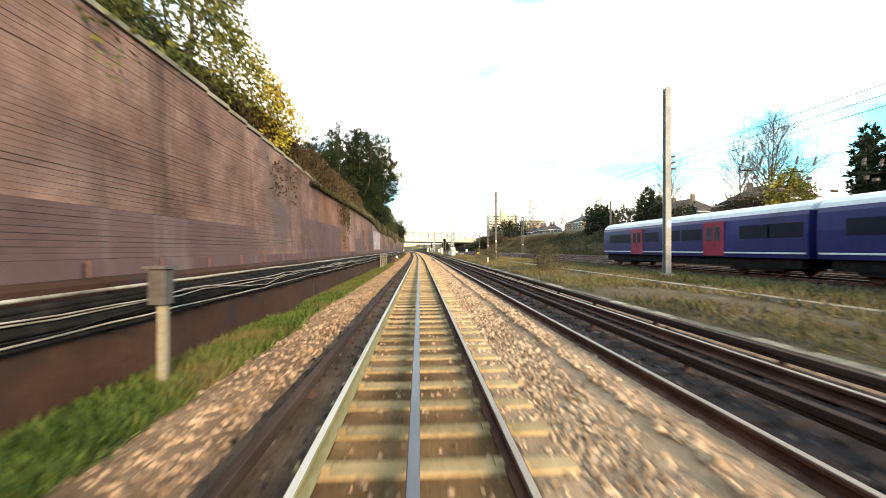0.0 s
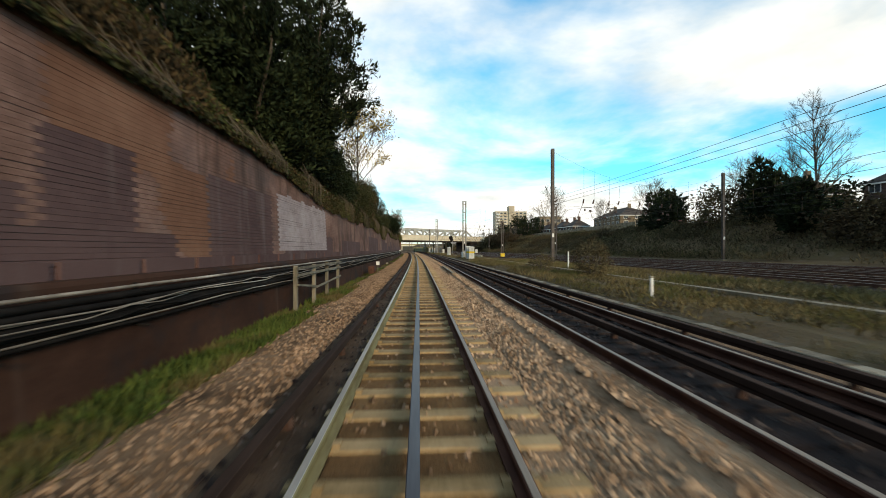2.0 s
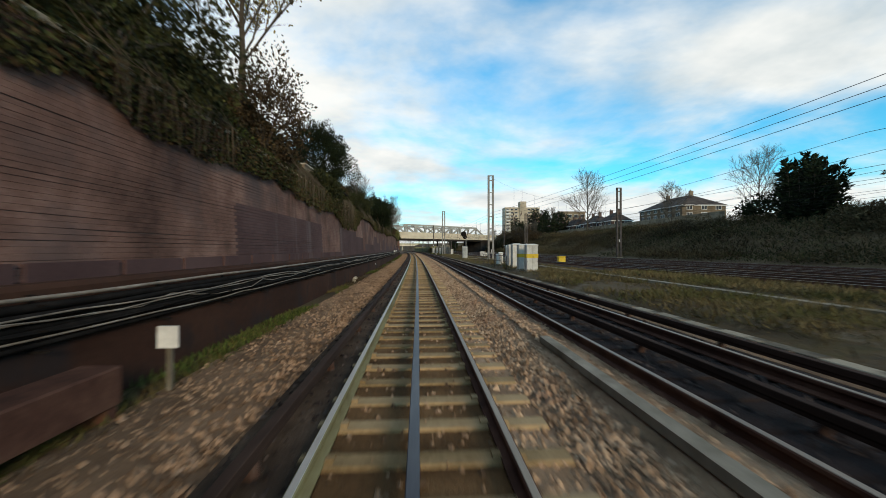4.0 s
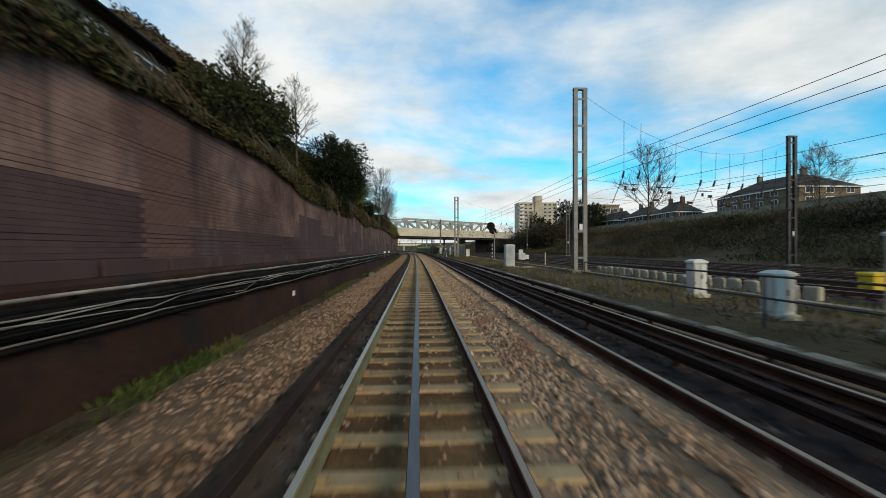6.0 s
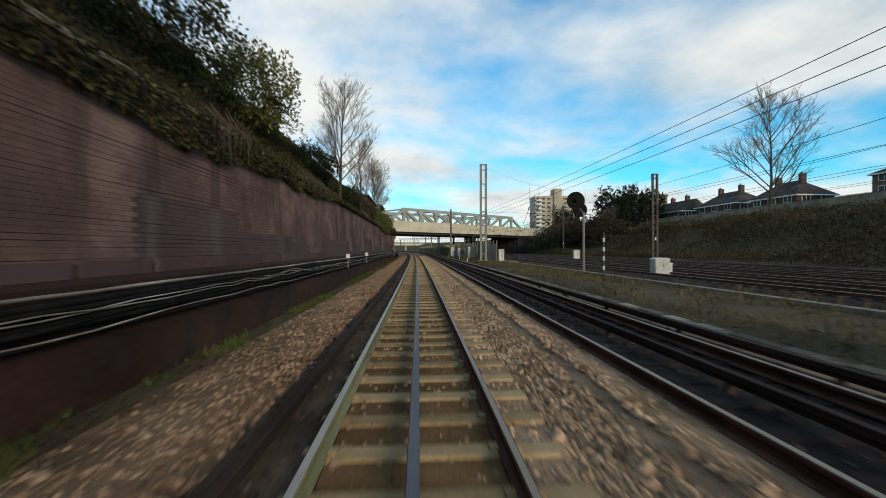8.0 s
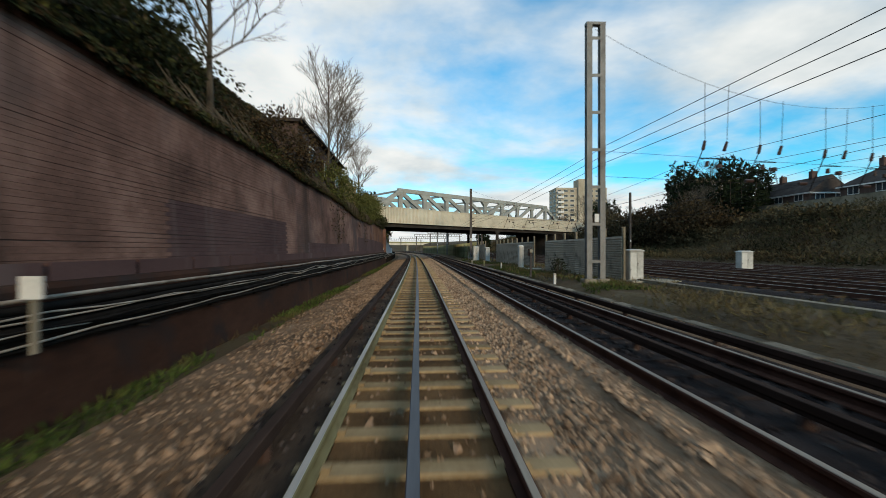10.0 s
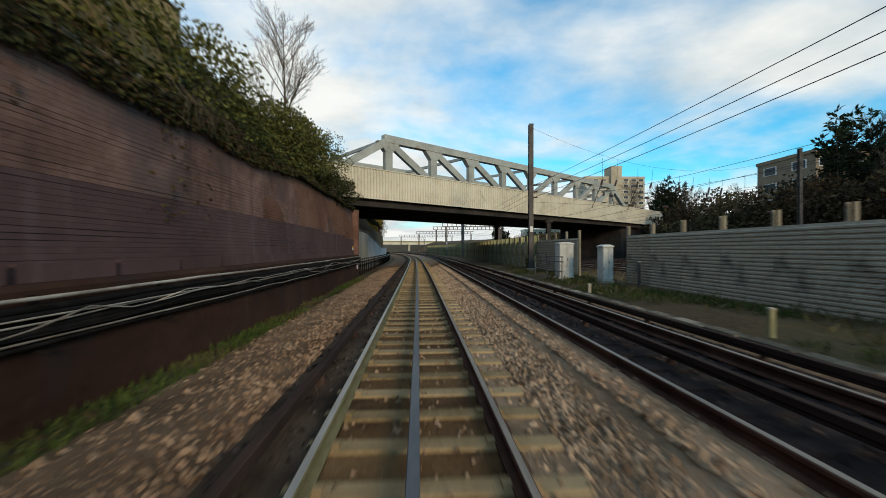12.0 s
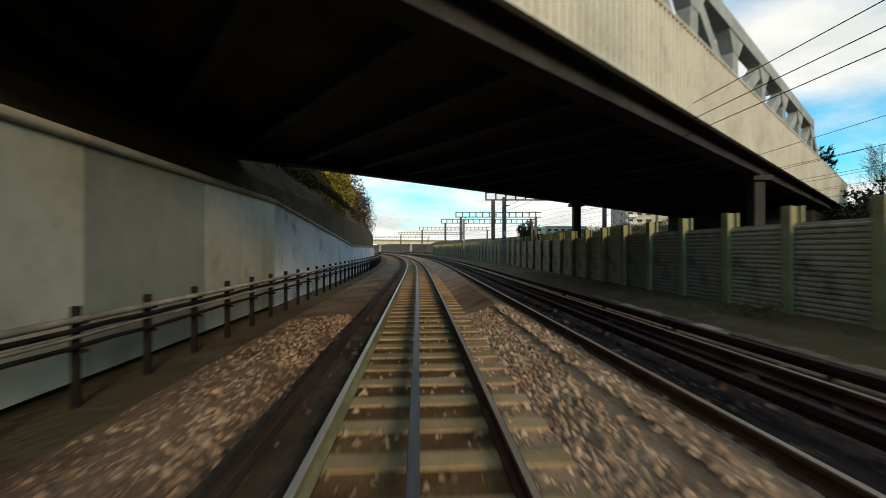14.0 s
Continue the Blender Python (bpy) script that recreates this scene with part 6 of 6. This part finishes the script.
gw = solid("garden_wall", Geo().sweep([(60, 5.8), (60.3, 5.8), (60.3, 9.0), (60, 9.0)], 140, 262, 8), "concrete_old", "pale rendered garden wall along the bank top", "wall", kind="structure")
UNIT = 1.0


def flat_house(x0, x1, y0, y1, z0, top, wins, label, mat):
    """A flat-roofed house whose track side stands at x1; wins: along, sill, width, height."""
    h = thing("house", label, "house", at=on_line(0, (y0 + y1) / 2, 0), turn=line_turn((y0 + y1) / 2))
    m = (y0 + y1) / 2
    part("wall", Geo().box(x0, x1, y0 - m, y1 - m, z0, top), mat, h)
    roof = part("roof", Geo().box(x0 - .2, x1 + .22, y0 - m - .2, y1 - m + .2, top, top + .16, chamfer=.03), "roof_tile", h, "dark flat roof edge")
    part("gutter", Geo().tube((x1 + .26, y0 - m - .2, top + .03), (x1 + .26, y1 - m + .2, top + .03), .05, n=6), "cable", roof)
    for y, z, w, hh in wins:
        f = part("window", Geo().box(x1 - .02, x1 + .03, y - m - w / 2 - .07, y - m + w / 2 + .07, z - .07, z + hh + .07), "white", h, "white framed window")
        part("pane", Geo().box(x1 + .03, x1 + .04, y - m - w / 2, y - m - .03, z, z + hh).box(x1 + .03, x1 + .04, y - m + .03, y - m + w / 2, z, z + hh), "glass", f)
        part("sill", Geo().box(x1 - .02, x1 + .1, y - m - w / 2 - .1, y - m + w / 2 + .1, z - .13, z - .07), "concrete", f)


flat_house(-13, -5.6, 153.5, 164.4, 4.6, 7.45, ((156.0, 5.9, 1.0, .9), (159.4, 5.9, .9, .9), (162.6, 5.8, .8, .8)), "dark brick house with a flat roof close above the wall", "house_red")
flat_house(-9.5, -6.6, 88.2, 91.8, 4.6, 6.35, ((90.9, 5.6, 1.0, .45), (89.2, 5.7, .4, .4)), "low brick outbuilding with a flat roof above the wall", "house_brick")
gp = thing("garden_wall", "old brick garden wall with pale coping above the bank", "wall")
for k in range(5):
    y = 78.2 + k * 1.86
    part("brick_panel", Geo().box(line_x(y) - 6.92, line_x(y) - 6.7, y, y + 1.84, 4.9, 6.55), "house_brick", gp)
    part("coping", Geo().box(line_x(y) - 6.98, line_x(y) - 6.62, y, y + 1.85, 6.55, 6.63, chamfer=.015), "concrete", gp, "pale stone coping")
tf = thing("timber_fence", "tan close-boarded fence with pale posts above the wall", "fence")
for y, e in ((164.6, 1.5), (166.2, 1.8), (168.1, 2.0)):
    x = line_x(y) - 5.45
    for q in range(9):
        part("board", Geo().box(x - .02, x + .02 + .008 * (q % 2), y + .07, y + e - .03, 5.55 + q * .14, 5.55 + q * .14 + .137), "fence_tan", tf)
    part("capping", Geo().box(x - .04, x + .05, y + .06, y + e - .02, 6.815, 6.86), "timber", tf)
    part("gravel_board", Geo().box(x - .03, x + .03, y + .06, y + e - .02, 5.2, 5.54), "fence_tan", tf)
for y in (164.6, 166.16, 168.06, 170.15):
    x = line_x(y) - 5.45
    part("post", Geo().box(x - .06, x + .08, y - .06, y + .06, 4.6, 6.95, chamfer=.015), "concrete_old", tf)
UNIT = AFAR


def flats(x0, y0, w, d, z0, h, floors, n, label, mat="tower", stair=True):
    b = thing("apartment_building", label, "building")
    part("wall", Geo().box(x0, x0 + w, y0, y0 + d, z0, z0 + h), mat, b)
    part("parapet", Geo().box(x0 - .2, x0 + w + .2, y0 - .2, y0 + d + .2, z0 + h, z0 + h + .7), mat, b)
    if stair:
        part("stair_tower", Geo().box(x0 + w * .42, x0 + w * .60, y0 - 1.2, y0 + d * .5, z0, z0 + h + 5, chamfer=.1), mat, b, "taller stair tower")
    fh = h / floors
    for f in range(floors):
        for i in range(n):
            cx = x0 + w * (i + .5) / n
            if stair and w * .38 < cx - x0 < w * .64:
                continue
            z = z0 + f * fh + .9
            win = part("window", Geo().box(cx - w / n * .34, cx + w / n * .34, y0 - .1, y0 + .05, z, z + fh * .5), "white", b)
            part("pane", Geo().box(cx - w / n * .30, cx + w / n * .30, y0 - .13, y0 - .1, z + .1, z + fh * .5 - .1), "glass", win)
        if stair:
            part("balcony", Geo().box(x0 + w * .02, x0 + w * .14, y0 - 1.3, y0, z0 + f * fh + .1, z0 + f * fh + 1.15), "white", b)
        for i in range(2):
            cy = y0 + d * (i + .5) / 2
            win = part("window", Geo().box(x0 - .1, x0 + .05, cy - d * .12, cy + d * .12, z0 + f * fh + .9, z0 + f * fh + .9 + fh * .5), "white", b)
            part("pane", Geo().box(x0 - .13, x0 - .1, cy - d * .1, cy + d * .1, z0 + f * fh + 1, z0 + f * fh + .8 + fh * .5), "glass", win)


flats(63, 365, 26, 12, 5, 27, 11, 8, "tall beige tower block of flats with balconies")
flats(71, 268, 13, 14, 6, 14, 4, 4, "square brick block of flats with flat roof", "house_brick", False)
flats(50, 420, 20, 12, 3, 9, 3, 6, "low pale building beyond the bridge", "clad", False)

UNIT = 1.0
# ---- sleepers of the running track, and the near bricks, piece by piece ----
rows_ = Geo()
y, i = 0.57, 0
while y < 350:
    if i < 300:
        b = part("sleeper", sleeper_mesh, "", track)
        b.matrix_basis = put(b, 0, y, -.155 + .004 * math.sin(i * 1.7))
    else:
        m = put(None, 0, y, -.155)
        rows_.box(-1.25, 1.25, -.12, .12, -.08, 0, m)
    y += SLEEPER_GAP
    i += 1
part("sleepers", rows_, "sleeper", track)["kind"] = "stuff"
bm_ = {}
for yy, z, gap in brick_spots[:300]:
    key = round(gap, 3)
    if key not in bm_:
        h = COURSE - gap
        bm_[key] = Geo().box(0, .015, 0, LONG - .008, 0, h).mesh("brick", "brick_piece")
    b = part("brick", bm_[key], "", wall)
    b.matrix_basis = pose(line_x(yy) - 4.36 - .045 * (z - 1), yy, z)

# ---- the far side, shrunk to metres ----
SHRINK = Matrix.Translation((0, 0, EYE * (1 - AFAR))) @ Matrix.Scale(AFAR, 4)
for ob in LAID_AFAR:
    ob.matrix_basis = SHRINK @ ob.matrix_basis
